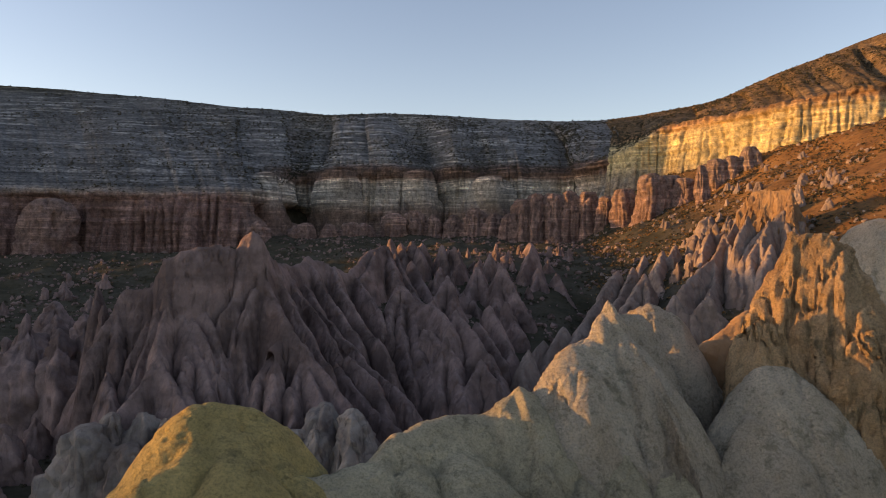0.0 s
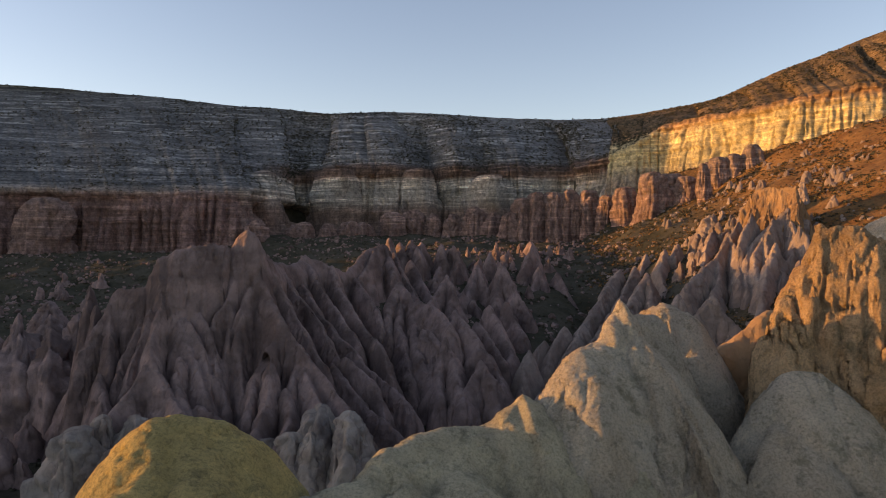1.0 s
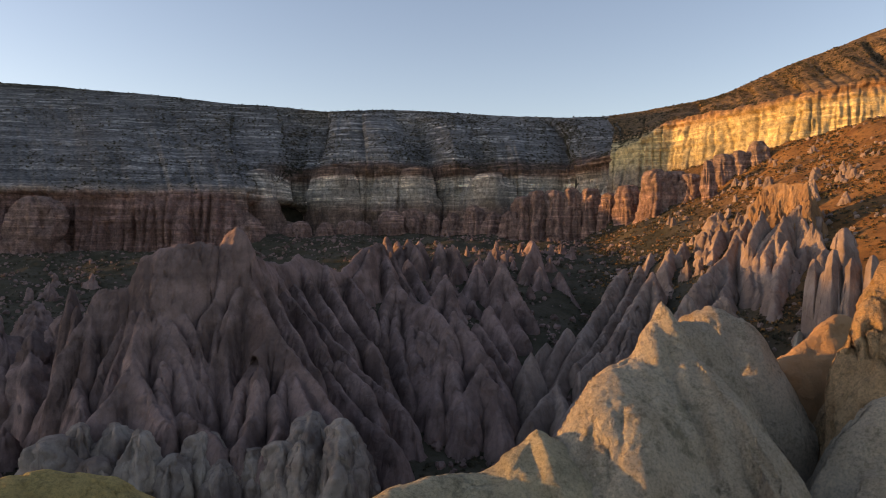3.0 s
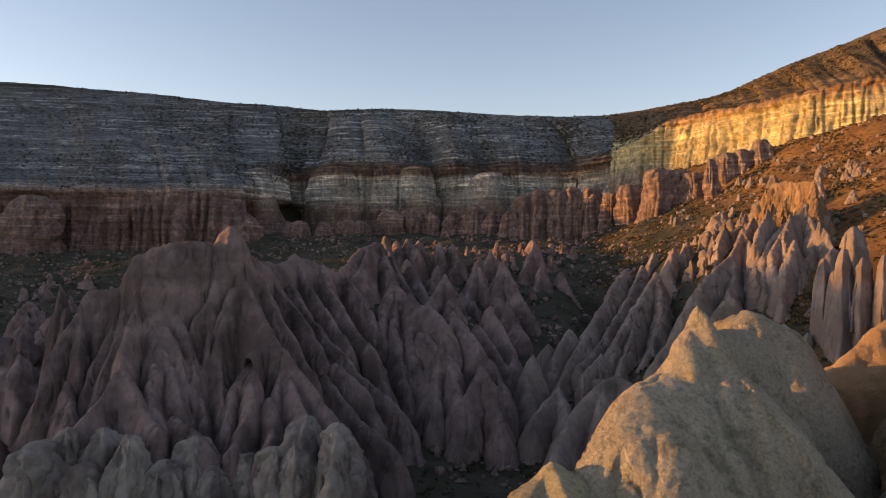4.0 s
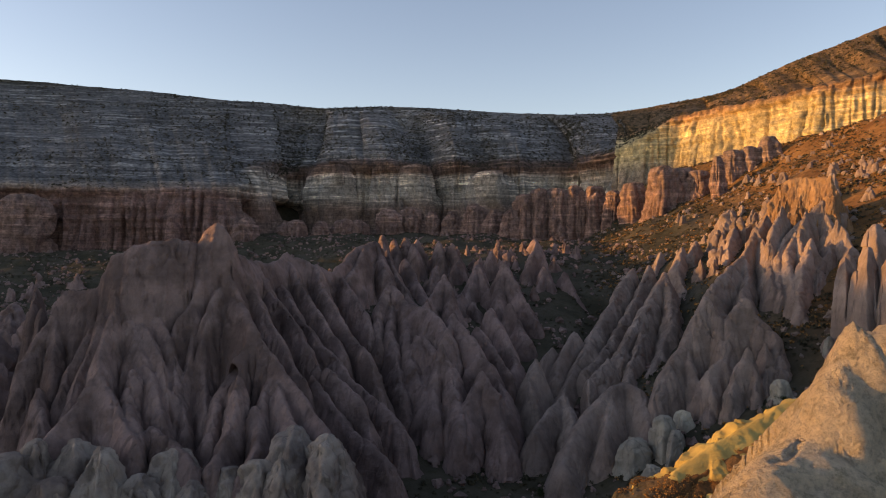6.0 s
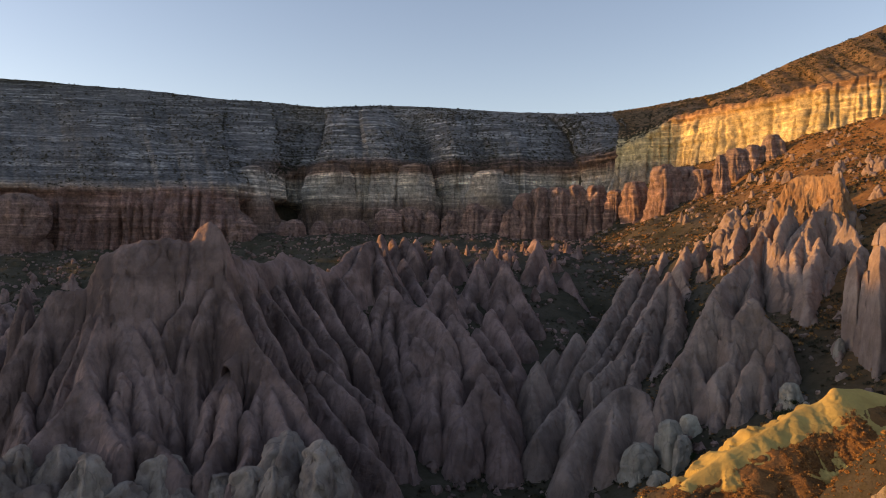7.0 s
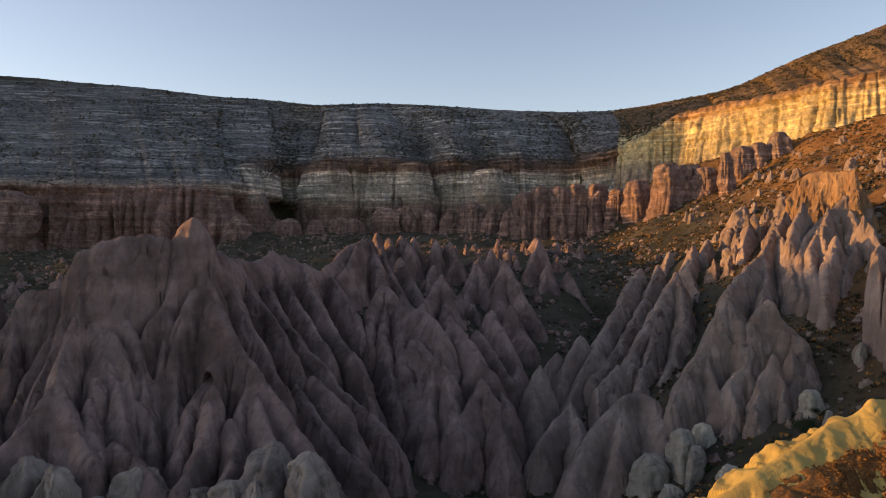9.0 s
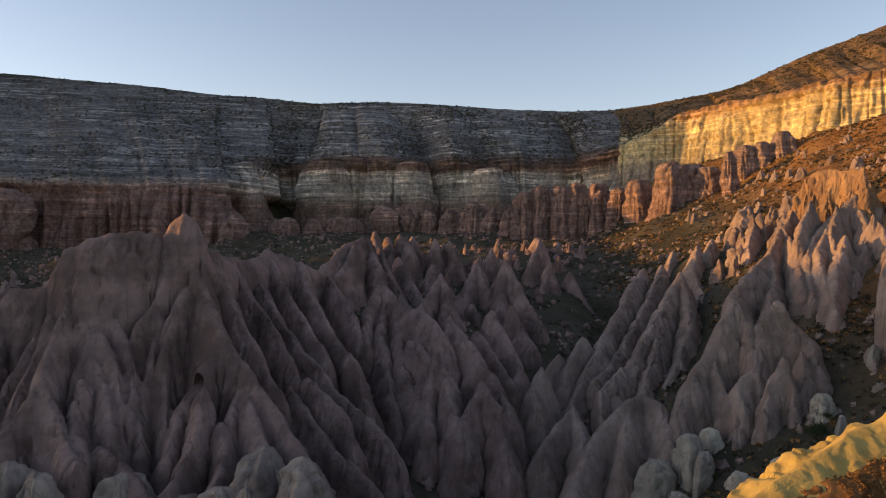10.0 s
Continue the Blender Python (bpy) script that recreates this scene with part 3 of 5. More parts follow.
    y = y + side[1] * push * np.sign(b) - 0.4 * push
    low = np.minimum(base_z, land(x, y) - 2)
    z = np.maximum(z + 0.3 * push, low)
    for edge in (np.s_[0], np.s_[-1], np.s_[:, 0], np.s_[:, -1]):
        z[edge] = low[edge] - 1.5
    return np.stack([x, y, z], -1)


def fin_mesh(name, sheet, material, origin):
    nu, nv = sheet.shape[:2]
    ob = mesh_object(name, sheet.reshape(-1, 3) - origin, grid_faces(nu, nv), material)
    rim = [k for k in range(nv)] + [k * nv + nv - 1 for k in range(1, nu)] + [(nu - 1) * nv + k for k in range(nv - 2, -1, -1)] + [k * nv for k in range(nu - 2, 0, -1)]
    bm = bmesh.new()
    bm.from_mesh(ob.data)
    bm.verts.ensure_lookup_table()
    bm.faces.new([bm.verts[k] for k in rim])
    bm.to_mesh(ob.data)
    bm.free()
    return ob


def kind_of_fin(name, label, material, group, steep=2.5, flutes=0.25, ribs=5, nu=110, nv=81, sink=5.0, rough=1.0):
    def make(ax, ay, az, fx, fy, fz, half, p):
        """Apex, foot, half width, and how pointed the top is."""
        global count
        count += 1
        rnd = random.Random(count * 77)
        seed = count * 3.17
        base_z = min(fz, float(land(fx, fy))) - sink
        k = steep * rnd.uniform(0.85, 1.2)
        sheet = fin_sheet((ax, ay, az), (fx, fy, fz), half, p, base_z, seed, nu, nv, k, flutes, rough)
        origin = np.array([(ax + fx) / 2, (ay + fy) / 2, base_z])
        ob = tagged(fin_mesh(name, sheet, material, origin), label, "rock", group)
        ob.location = origin
        turn = math.atan2(fy - ay, fx - ax)
        reach = math.hypot(fx - ax, fy - ay)
        for n in range(ribs):
            u = rnd.uniform(0.1, 0.75)
            way = turn + (1 if n % 2 else -1) * radians(rnd.uniform(35, 75))
            small = half * rnd.uniform(0.35, 0.6)
            top = (ax + (fx - ax) * u, ay + (fy - ay) * u, az + (fz - az) * u - 0.45 * half)
            far = max(reach * 0.3, half) * rnd.uniform(0.6, 1.1)
            low = (top[0] + far * math.cos(way), top[1] + far * math.sin(way), top[2] - far * rnd.uniform(1.3, 2.3))
            if low[2] < base_z + 1:
                continue
            rib = fin_mesh("spur" if n % 2 else "rib", fin_sheet(top, low, small, 0.55, base_z, seed + n + 1, nu // 2, nv // 2 | 1, k * 1.1, flutes, rough), material, origin)
            rib.parent = ob
        return ob
    return make


front = kind_of_rock("rock_cone", "pale greenish tuff cone with a rounded top on the valley edge", PALE, "pale cones at the valley edge", ribs=4, rings=50, turns=72, groove=0.06, blocky=0.75, sharp=1.4, grain=0.25)
west = kind_of_rock("rock_cone", "small rose tuff cone on the shaded western slope", ROSE, "cones on the western slope", ribs=1)
centre = kind_of_fin("rock_cone", "mauve pointed tuff cone among many on the slope", ROSE, "cones of the upper valley", nu=80, nv=61)
stack = kind_of_rock("rock_finger", "slender peach tuff stack in a row on the slope", PEACH, "row of rock stacks", rings=50, turns=70, ribs=3, groove=0.08, blocky=0.3, sharp=1.3, grain=0.1)
boulder = kind_of_rock("boulder", "pale green weathered boulder at the valley floor", LICHEN, "boulders by the valley floor", groove=0.03, blocky=0.45, sharp=1.5, grain=0.2, sink=2)
buttress = kind_of_rock("rock_buttress", "broad pale layered buttress bulging from the cliff", CLIFF, "buttresses of the cliff", rings=60, turns=90, groove=0.12, grain=0.08, sink=10, sharp=0.5, blocky=0.5)
columns = kind_of_rock("rock_tower", "banded reddish brown rock tower at the foot of the cliff", COLUMN, "columns below the cliff", groove=0.3, sink=10, turns=110, rings=70, sharp=0.9, blocky=0.55, grain=0.2)



front(-29.0, 176.0, 22.3, -28.5, 165.0, 13.0, 6.2, 0.46)
front(-21.3, 171.0, 21.8, -21.2, 160.0, 11.3, 7.0, 0.46)
front(-34.7, 170.0, 17.1, -34.7, 163.0, 9.2, 5.6, 0.46)
front(-41.7, 172.0, 14.8, -40.5, 166.0, 8.7, 4.8, 0.46)
front(-47.4, 168.0, 13.7, -46.1, 164.0, 8.3, 3.9, 0.46)
front(-53.3, 175.0, 18.1, -50.3, 168.0, 10.9, 6.3, 0.46)
front(-65.1, 168.0, 20.3, -62.4, 162.0, 11.8, 5.1, 0.46)
front(-71.6, 164.0, 15.6, -70.6, 160.0, 9.2, 7.6, 0.46)
front(-57.3, 167.0, 15.2, -55.6, 163.0, 8.7, 4.7, 0.46)
front(-79.9, 172.0, 20.7, -75.5, 164.0, 10.0, 3.9, 0.46)
front(-82.8, 168.0, 18.9, -80.4, 162.0, 9.6, 8.6, 0.46)
front(-73.2, 174.0, 20.2, -70.3, 168.0, 13.2, 5.4, 0.46)
front(-30.2, 168.0, 17.7, -29.7, 163.0, 10.3, 4.3, 0.46)

west(-217.9, 411.0, 39.9, -214.7, 402.0, 26.3, 7.3, 0.80)
west(-179.4, 330.0, 36.1, -175.4, 320.0, 25.1, 8.5, 0.68)
west(-120.4, 240.0, 38.4, -114.8, 230.0, 27.9, 5.9, 0.68)
west(-123.8, 230.0, 34.5, -116.2, 215.0, 21.1, 6.4, 0.68)
west(-162.8, 300.0, 32.8, -158.0, 290.0, 23.2, 8.2, 0.68)
west(-117.6, 260.0, 39.4, -110.0, 245.0, 31.0, 8.0, 0.68)
west(-140.1, 240.0, 38.5, -128.6, 220.0, 21.7, 9.1, 0.68)

centre(-25.3, 345.0, 65.1, -22.0, 335.0, 55.3, 4.9, 0.45)
centre(-20.6, 350.0, 62.9, -19.0, 345.0, 56.5, 4.3, 0.45)
centre(-15.5, 352.0, 63.7, -14.2, 346.0, 56.5, 4.3, 0.45)
centre(-10.4, 355.0, 63.2, -8.9, 348.0, 55.2, 4.6, 0.45)
centre(47.9, 390.0, 63.1, 45.6, 358.0, 49.7, 7.9, 0.45)


stack(104.8, 213.0, 56.2, 100.4, 205.0, 47.0, 2.4, 0.40)
stack(103.2, 200.0, 58.8, 96.5, 190.0, 45.0, 2.8, 0.40)
stack(105.1, 195.0, 56.7, 99.0, 186.0, 42.8, 3.0, 0.40)
stack(104.9, 208.0, 52.9, 98.9, 198.0, 45.5, 2.0, 0.40)
stack(107.3, 190.0, 57.4, 102.2, 182.0, 42.7, 3.1, 0.40)
stack(118.3, 222.0, 65.1, 113.3, 214.0, 61.3, 2.7, 0.40)


boulder(25.5, 214.8, 7.7, 25.6, 213.5, 4.7, 2.1, 0.42)
boulder(32.7, 200.5, 6.7, 32.4, 198.5, 2.8, 1.7, 0.42)
boulder(-1.0, 212.9, 7.2, -0.7, 212.0, 5.2, 1.8, 0.42)
boulder(3.5, 218.0, 9.6, 4.0, 216.5, 6.2, 2.1, 0.42)

boulder(52.6, 194.7, 19.8, 50.3, 189.0, 10.4, 4.0, 0.30)
boulder(45.2, 193.1, 14.9, 42.6, 188.0, 6.7, 5.3, 0.30)
boulder(53.8, 189.8, 17.6, 50.4, 185.0, 10.0, 2.7, 0.30)
boulder(39.3, 200.5, 10.7, 38.0, 197.5, 5.6, 4.8, 0.30)
boulder(58.7, 199.5, 19.8, 57.6, 196.5, 14.5, 2.8, 0.30)
boulder(47.0, 184.9, 11.1, 45.5, 183.0, 8.3, 3.1, 0.30)
boulder(57.9, 183.2, 15.5, 56.2, 181.0, 12.2, 3.1, 0.30)
boulder(33.1, 202.0, 5.5, 32.8, 200.5, 2.9, 1.4, 0.42)
boulder(80.0, 195.3, 28.0, 77.6, 192.0, 22.2, 3.4, 0.30)
boulder(78.6, 186.1, 25.7, 76.7, 183.5, 21.5, 1.5, 0.42)
boulder(66.2, 180.4, 19.1, 63.7, 178.5, 16.2, 4.2, 0.30)
boulder(97.1, 206.2, 36.7, 95.1, 203.5, 31.4, 1.5, 0.42)
boulder(44.1, 189.3, 9.7, 43.7, 188.0, 7.6, 1.8, 0.42)
boulder(9.9, 218.9, 8.2, 10.2, 218.0, 6.4, 1.2, 0.42)
boulder(22.2, 211.7, 5.2, 22.4, 211.0, 3.9, 1.2, 0.42)

columns(51.2, 545.0, 87.2, 48.6, 540.0, 62.4, 11.2, 0.30)
columns(61.5, 545.0, 98.4, 58.4, 536.0, 62.4, 13.4, 0.30)
columns(71.6, 543.0, 102.3, 67.4, 533.0, 61.6, 14.3, 0.30)
columns(83.4, 540.0, 102.1, 79.8, 530.0, 61.5, 14.8, 0.30)
columns(95.0, 536.0, 103.8, 90.7, 528.0, 63.1, 14.2, 0.30)
columns(107.9, 530.0, 102.4, 104.2, 522.0, 65.0, 14.0, 0.30)
columns(117.7, 512.0, 97.8, 114.8, 505.0, 67.5, 10.5, 0.30)
columns(126.7, 495.0, 102.0, 122.7, 487.0, 69.3, 15.4, 0.30)
columns(137.4, 469.0, 109.8, 130.6, 458.0, 74.5, 14.5, 0.30)
columns(149.0, 472.0, 108.7, 148.1, 464.0, 80.6, 14.3, 0.30)
columns(156.8, 462.0, 105.9, 154.6, 456.0, 83.0, 11.6, 0.30)
columns(158.3, 436.0, 111.2, 155.1, 430.0, 84.7, 5.2, 0.30)
columns(172.9, 452.0, 117.3, 170.5, 446.0, 90.7, 11.0, 0.30)
columns(182.3, 450.0, 119.1, 180.6, 446.0, 94.1, 11.4, 0.30)
columns(192.2, 448.0, 124.5, 190.4, 444.0, 97.2, 10.7, 0.30)
columns(-117.8, 572.0, 78.9, -116.5, 562.0, 48.7, 15.4, 0.38)
columns(-108.7, 570.0, 81.0, -105.9, 560.0, 47.4, 14.2, 0.38)
columns(-92.3, 575.0, 80.3, -91.6, 566.0, 48.6, 12.7, 0.38)
columns(-74.3, 578.0, 82.1, -76.0, 568.0, 49.8, 14.4, 0.38)
columns(-64.5, 580.0, 81.3, -63.6, 572.0, 54.9, 12.8, 0.38)
columns(-41.0, 590.0, 89.8, -41.4, 583.0, 65.9, 16.0, 0.38)
columns(-23.1, 592.0, 91.7, -22.8, 585.0, 65.9, 17.6, 0.38)
columns(-7.3, 590.0, 88.4, -7.2, 583.0, 65.9, 10.6, 0.38)
columns(8.3, 585.0, 88.1, 7.3, 578.0, 65.8, 11.4, 0.38)
columns(25.7, 575.0, 93.3, 25.2, 566.0, 65.6, 15.5, 0.38)
columns(40.3, 566.0, 88.4, 39.7, 558.0, 65.5, 11.9, 0.38)
columns(-286.4, 515.0, 96.4, -279.6, 500.0, 46.2, 29.2, 0.38)
columns(-140.9, 545.0, 82.0, -135.4, 532.0, 49.2, 14.5, 0.38)

buttress(-88.6, 640.0, 132.6, -87.0, 622.0, 71.2, 35.6, 0.22)
buttress(-22.6, 638.0, 130.4, -22.0, 620.0, 71.1, 30.7, 0.22)
buttress(41.7, 632.0, 124.8, 42.4, 614.0, 70.9, 32.7, 0.22)
buttress(-153.4, 608.0, 126.1, -148.7, 590.0, 79.6, 29.2, 0.24)


# ---- ribbed rock masses ----
def normals_of(co):
    """Upward normals of a sheet of places."""
    n = np.cross(np.gradient(co, axis=0), np.gradient(co, axis=1))
    return n / (np.linalg.norm(n, axis=-1, keepdims=True) + 1e-9)


def one_piece_each(owner):
    """Gives stray scraps of a part to the part that surrounds them, so that each part is one piece; -1 is bare."""
    rows, cols = owner.shape
    flat, piece = owner.ravel().tolist(), [-1] * owner.size
    biggest, sizes = {}, []
    for first in range(len(flat)):
        if flat[first] < 0 or piece[first] >= 0:
            continue
        k, mark, todo, n = flat[first], len(sizes), [first], 0
        piece[first] = mark
        while todo:
            c = todo.pop()
            n += 1
            j = c % cols
            for d in ((c - cols) if c >= cols else -1, c + cols if c + cols < len(flat) else -1, c - 1 if j else -1, c + 1 if j < cols - 1 else -1):
                if d >= 0 and piece[d] < 0 and flat[d] == k:
                    piece[d] = mark
                    todo.append(d)
        sizes.append(n)
        if n > sizes[biggest.get(k, mark)] or k not in biggest:
            biggest[k] = mark
    chosen = set(biggest.values())
    main = np.array([b in chosen for b in range(len(sizes))] + [False])
    done = np.where(main[np.array(piece)].reshape(rows, cols), owner, -1)
    for _ in range(80):
        empty = (owner >= 0) & (done < 0)
        if not empty.any():
            break
        for shift, axis in ((1, 0), (-1, 0), (1, 1), (-1, 1)):
            done = np.where(empty & (done < 0), np.roll(np.pad(done, 1, constant_values=-1), shift, axis)[1:-1, 1:-1], done)
    return done


class RockMass:
    """One mass of soft rock: crests that fall from the summits, steep flanks, and gullies where the flanks meet."""

    def __init__(self, name, label, material, x0, x1, y0, y1, step, seed, hollows=(), deep=5.0, rough=1.0, keen=0.9, spread=3.0, bulge=0.16, scale=1.0, rill=1.0, slot=1.5):
        self.name, self.label, self.material, self.seed = name, label, material, seed
        self.plot, self.step, self.hollows, self.deep, self.rough, self.keen, self.spread, self.bulge, self.scale, self.rill, self.slot, self.ribs = (x0, x1, y0, y1), step, hollows, deep, rough, keen, spread, bulge, scale, rill, slot, []

    def rib(self, blunt, left, right, *points):
        """A crest through the points: how blunt it is, and how steep its flanks are."""
        self.ribs.append((blunt, left, right, np.array(points, float)))

    def facets(self, at, wing):
        """How much each facet of a flank leans in or out, along the crest."""
        rnd = random.Random(int(self.seed * 100) + wing)
        knots, leans, run, side = [], [], -8.0 * self.scale, 1
        while run < 130 * self.scale:
            knots.append(run)
            leans.append(side * rnd.uniform(0.08, 0.42))
            run += self.scale * rnd.uniform(1.3, 5.0)
            side = -side
        return np.interp(at, knots, leans)

    def build(self):
        x0, x1, y0, y1 = self.plot
        seed, step, k0 = self.seed, self.step, self.scale
        nx, ny = int((x1 - x0) / step), int((y1 - y0) / step)
        xs, ys = np.linspace(x0, x1, nx), np.linspace(y0, y1, ny)
        x, y = np.meshgrid(xs, ys, indexing="ij")
        wx = x + 0.7 * k0 * perlin(x / (8 * k0), y / (8 * k0), seed) + 0.2 * k0 * perlin(x / (2.8 * k0), y / (2.8 * k0), seed + 3)
        wy = y + 0.7 * k0 * perlin(x / (8 * k0), y / (8 * k0), seed + 9) + 0.2 * k0 * perlin(x / (2.8 * k0), y / (2.8 * k0), seed + 6)
        height = np.full(x.shape, -500.0)
        top, second, owner = np.full(x.shape, -500.0), np.full(x.shape, -500.0), np.zeros(x.shape, int)
        weight, level, near = np.full(x.shape, 1e-9), np.zeros(x.shape), np.full(x.shape, 60.0)
        soft = 0.3 * k0
        for k, (blunt, left, right, pts) in enumerate(self.ribs):
            lo, hi = pts.min(axis=0) - 26, pts.max(axis=0) + 26
            win = np.s_[np.searchsorted(xs, lo[0]):np.searchsorted(xs, hi[0]), np.searchsorted(ys, lo[1]):np.searchsorted(ys, hi[1])]
            ux, uy = wx[win], wy[win]
            if ux.size == 0:
                continue
            best, run = np.full(ux.shape, -900.0), 0.0
            at, off, crest, steep = np.zeros(ux.shape), np.zeros(ux.shape), np.zeros(ux.shape), np.ones(ux.shape)
            for p, q in zip(pts[:-1], pts[1:]):
                way = q[:2] - p[:2]
                length = max(np.hypot(*way), 0.2)
                way = way / length
                a, b = (ux - p[0]) * way[0] + (uy - p[1]) * way[1], (uy - p[1]) * way[0] - (ux - p[0]) * way[1]
                c = np.clip(a, 0, length)
                d = np.hypot(a - c, b)
                z = p[2] + (q[2] - p[2]) * c / length
                # the steeper the crest falls, the steeper are its flanks
                fall = math.sqrt(1 + (self.keen * (p[2] - q[2]) / length) ** 2)
                h = z - fall * np.where(b > 0, left, right) * (np.sqrt(d * d + blunt * blunt) - blunt) - self.bulge * fall * d * d
                won = h > best
                steep = np.where(won, fall, steep)
                best, at, off, crest = np.where(won, h, best), np.where(won, run + c, at), np.where(won, d * np.sign(b), off), np.where(won, z, crest)
                run += length
            d = np.abs(off)
            wing = np.where(off > 0, 3.3, 0.0) + seed + 1.7 * k
            # flat facets of changing steepness that meet in edges, cut by rills that open downwards
            kink = np.where(off > 0, self.facets(at + 0.3 * d, 2 * k), self.facets(at + 0.3 * d, 2 * k + 1))
            best = best + (crest - best) * (min(1, 0.02 + 1.6 * self.rill) * kink + 0.06 * perlin(at / (2.1 * k0), wing, 5.4)) * np.clip(d / (1.2 * k0), 0, 1)
            for size, gain in ((4.2, 1.1), (1.7, 0.3)):
                n = np.abs(perlin((at + 0.25 * d) / (size * k0), wing, size + d / (14 * k0)))
                best = best - gain * k0 * self.rill * steep * smooth(0.4 * k0, 4.5 * k0, d) * np.clip(1 - n / 0.28, 0, 1) ** 1.4
            best = best + min(1, 0.2 + self.rill) * 0.5 * min(blunt, k0) * perlin(at / (3.0 * k0), wing * 0 + seed + k, 8.8) * np.exp(-d / (2.5 * k0))
            w = np.exp(-d / (1 + 3.5 * k0))
            weight[win] += w
            level[win] += w * (crest - self.deep * steep)
            near[win] = np.minimum(near[win], d)
            won = best > top[win]
            second[win] = np.where(won, top[win], np.maximum(second[win], best))
            top[win] = np.where(won, best, top[win])
            owner[win] = np.where(won, k, owner[win])
            height[win] = soft * np.logaddexp(height[win] / soft, best / soft)
        floor = level / weight - 2.5 / k0 * np.maximum(near - self.spread, 0) + 1.4 * k0 * fbm(x / (6 * k0), y / (6 * k0), seed + 2, 3)
        height = 0.8 * k0 * np.logaddexp(height / (0.8 * k0), floor / (0.8 * k0))
        # water cuts a slot where two flanks meet
        height = height - self.slot * k0 * np.exp(-(top - second) / (0.8 * k0)) * np.clip(near / (3 * k0) - 0.3, 0, 1)
        low = land(x, y) - 2.5
        edge = np.minimum(np.minimum(x - x0, x1 - x), np.minimum(y - y0, y1 - y))
        if k0 < 0.5:
            # a small rock has a rounded, uneven foot
            half = min(x1 - x0, y1 - y0) / 2
            u, v = (2 * x - x0 - x1) / (x1 - x0), (2 * y - y0 - y1) / (y1 - y0)
            edge = np.minimum(edge, half * (1 - (u ** 4 + v ** 4) ** 0.25) + 0.9 * fbm(x / 4, y / 4, seed, 3) - 0.3)
        z = np.maximum(np.minimum(height, low + 6.0 * edge), low)
        co = np.stack([x, y, z], -1)
        # joints, blocks and weathered skin
        x, y, z, depth = x / k0, y / k0, z / k0, (z - low) / k0
        jx, jy = x + 0.8 * perlin(x / 3, y / 3, z / 4), y + 0.8 * perlin(y / 3, z / 4, x / 3)
        gap, own = cells(jx / 4.2 + seed, jy / 4.2, z / 6.5)
        gap2, own2 = cells(jx / 1.6 - seed, jy / 1.6, z / 2.6)
        push = k0 * self.rough * (0.75 * (own - 0.5) * np.minimum(gap / 0.10, 1) - 0.35 * np.clip(1 - gap / 0.07, 0, 1) - 0.9 * np.clip(1 - np.abs(perlin(jx / 4.5, jy / 4.5, z / 16 + seed)) / 0.07, 0, 1) * np.clip(0.5 + 2 * perlin(x / 9, y / 9, z / 9 + seed), 0, 1) + 0.26 * (own2 - 0.5) * np.minimum(gap2 / 0.14, 1)
                             + 0.28 * fbm(x / 4.5, y / 4.5, z / 6 + seed, 4) + 0.06 * fbm(x / 1.0, y / 1.0, z / 1.2, 2))
        co = co + normals_of(co) * (push * np.clip(depth / 3, 0, 1))[..., None]
        for hx, hy, hz, wide, tall, into in self.hollows:
            far = ((co[..., 0] - hx) / wide) ** 2 + ((co[..., 1] - hy) / (2 * wide)) ** 2 + ((co[..., 2] - hz) / tall) ** 2
            co = co + (into * np.exp(-far ** 2))[..., None] * np.array([0.15, 1.0, 0.1])
        normal = normals_of(co).reshape(-1, 3)
        faces = grid_faces(nx, ny)
        keep = (depth * k0 > 0.3).ravel()[faces].any(axis=1)
        own_face = one_piece_each(np.where(keep.reshape(nx - 1, ny - 1), owner[:-1, :-1], -1)).ravel()[keep]
        faces = faces[keep]
        origin = np.array([(x0 + x1) / 2, (y0 + y1) / 2, float(low.min())])
        ob = tagged(new(self.name), self.label, "rock")
        ob.location = origin
        flat = co.reshape(-1, 3) - origin
        for k in range(len(self.ribs)):
            mine = faces[own_face == k]
            if len(mine) > 8:
                used, mine = np.unique(mine, return_inverse=True)
                part = mesh_object("rib", flat[used], mine.reshape(-1, 4), self.material)
                part.data.normals_split_custom_set_from_vertices(normal[used].tolist())
                part.parent = ob
        return ob


massif = RockMass("rock_mass", "broad mauve tuff rock mass of rain-cut ribs and gullies", ROSE, -128, 2, 160, 318, 0.3, 11.3, [(-47.6, 190.4, 30.2, 1.8, 2.0, 5.5), (-17.2, 184.0, 11.0, 0.5, 1.0, 2.0)], deep=11.0, spread=1.5, bulge=0.32, rill=0.5, rough=0.85, slot=4.5)
massif.rib(2.0, 0.5, 0.5, (-79.2, 207.0, 57.5), (-75.6, 208.0, 59.8), (-72.1, 209.0, 60.9), (-66.4, 212.0, 61.1), (-62.0, 214.0, 60.0))
massif.rib(1, 1.29, 1.29, (-79.2, 207.0, 57.6), (-78.6, 204.0, 50.3), (-77.8, 200.0, 44.0), (-77.4, 195.0, 38.1), (-75.2, 188.0, 32.0), (-76.5, 185.0, 28.3), (-78.3, 180.0, 23.6), (-80.2, 175.0, 18.9))
massif.rib(1, 1.14, 1.14, (-75.2, 188.0, 32.0), (-71.8, 185.0, 28.0), (-66.6, 180.0, 23.6), (-61.2, 174.0, 19.5))
massif.rib(0.8, 1.19, 1.19, (-79.2, 207.0, 57.6), (-81.7, 206.0, 51.2), (-83.7, 205.0, 48.7), (-88.3, 205.5, 48.8), (-91.7, 205.5, 48.5), (-93.0, 203.0, 44.0), (-95.2, 200.0, 38.5), (-97.3, 196.0, 32.2))
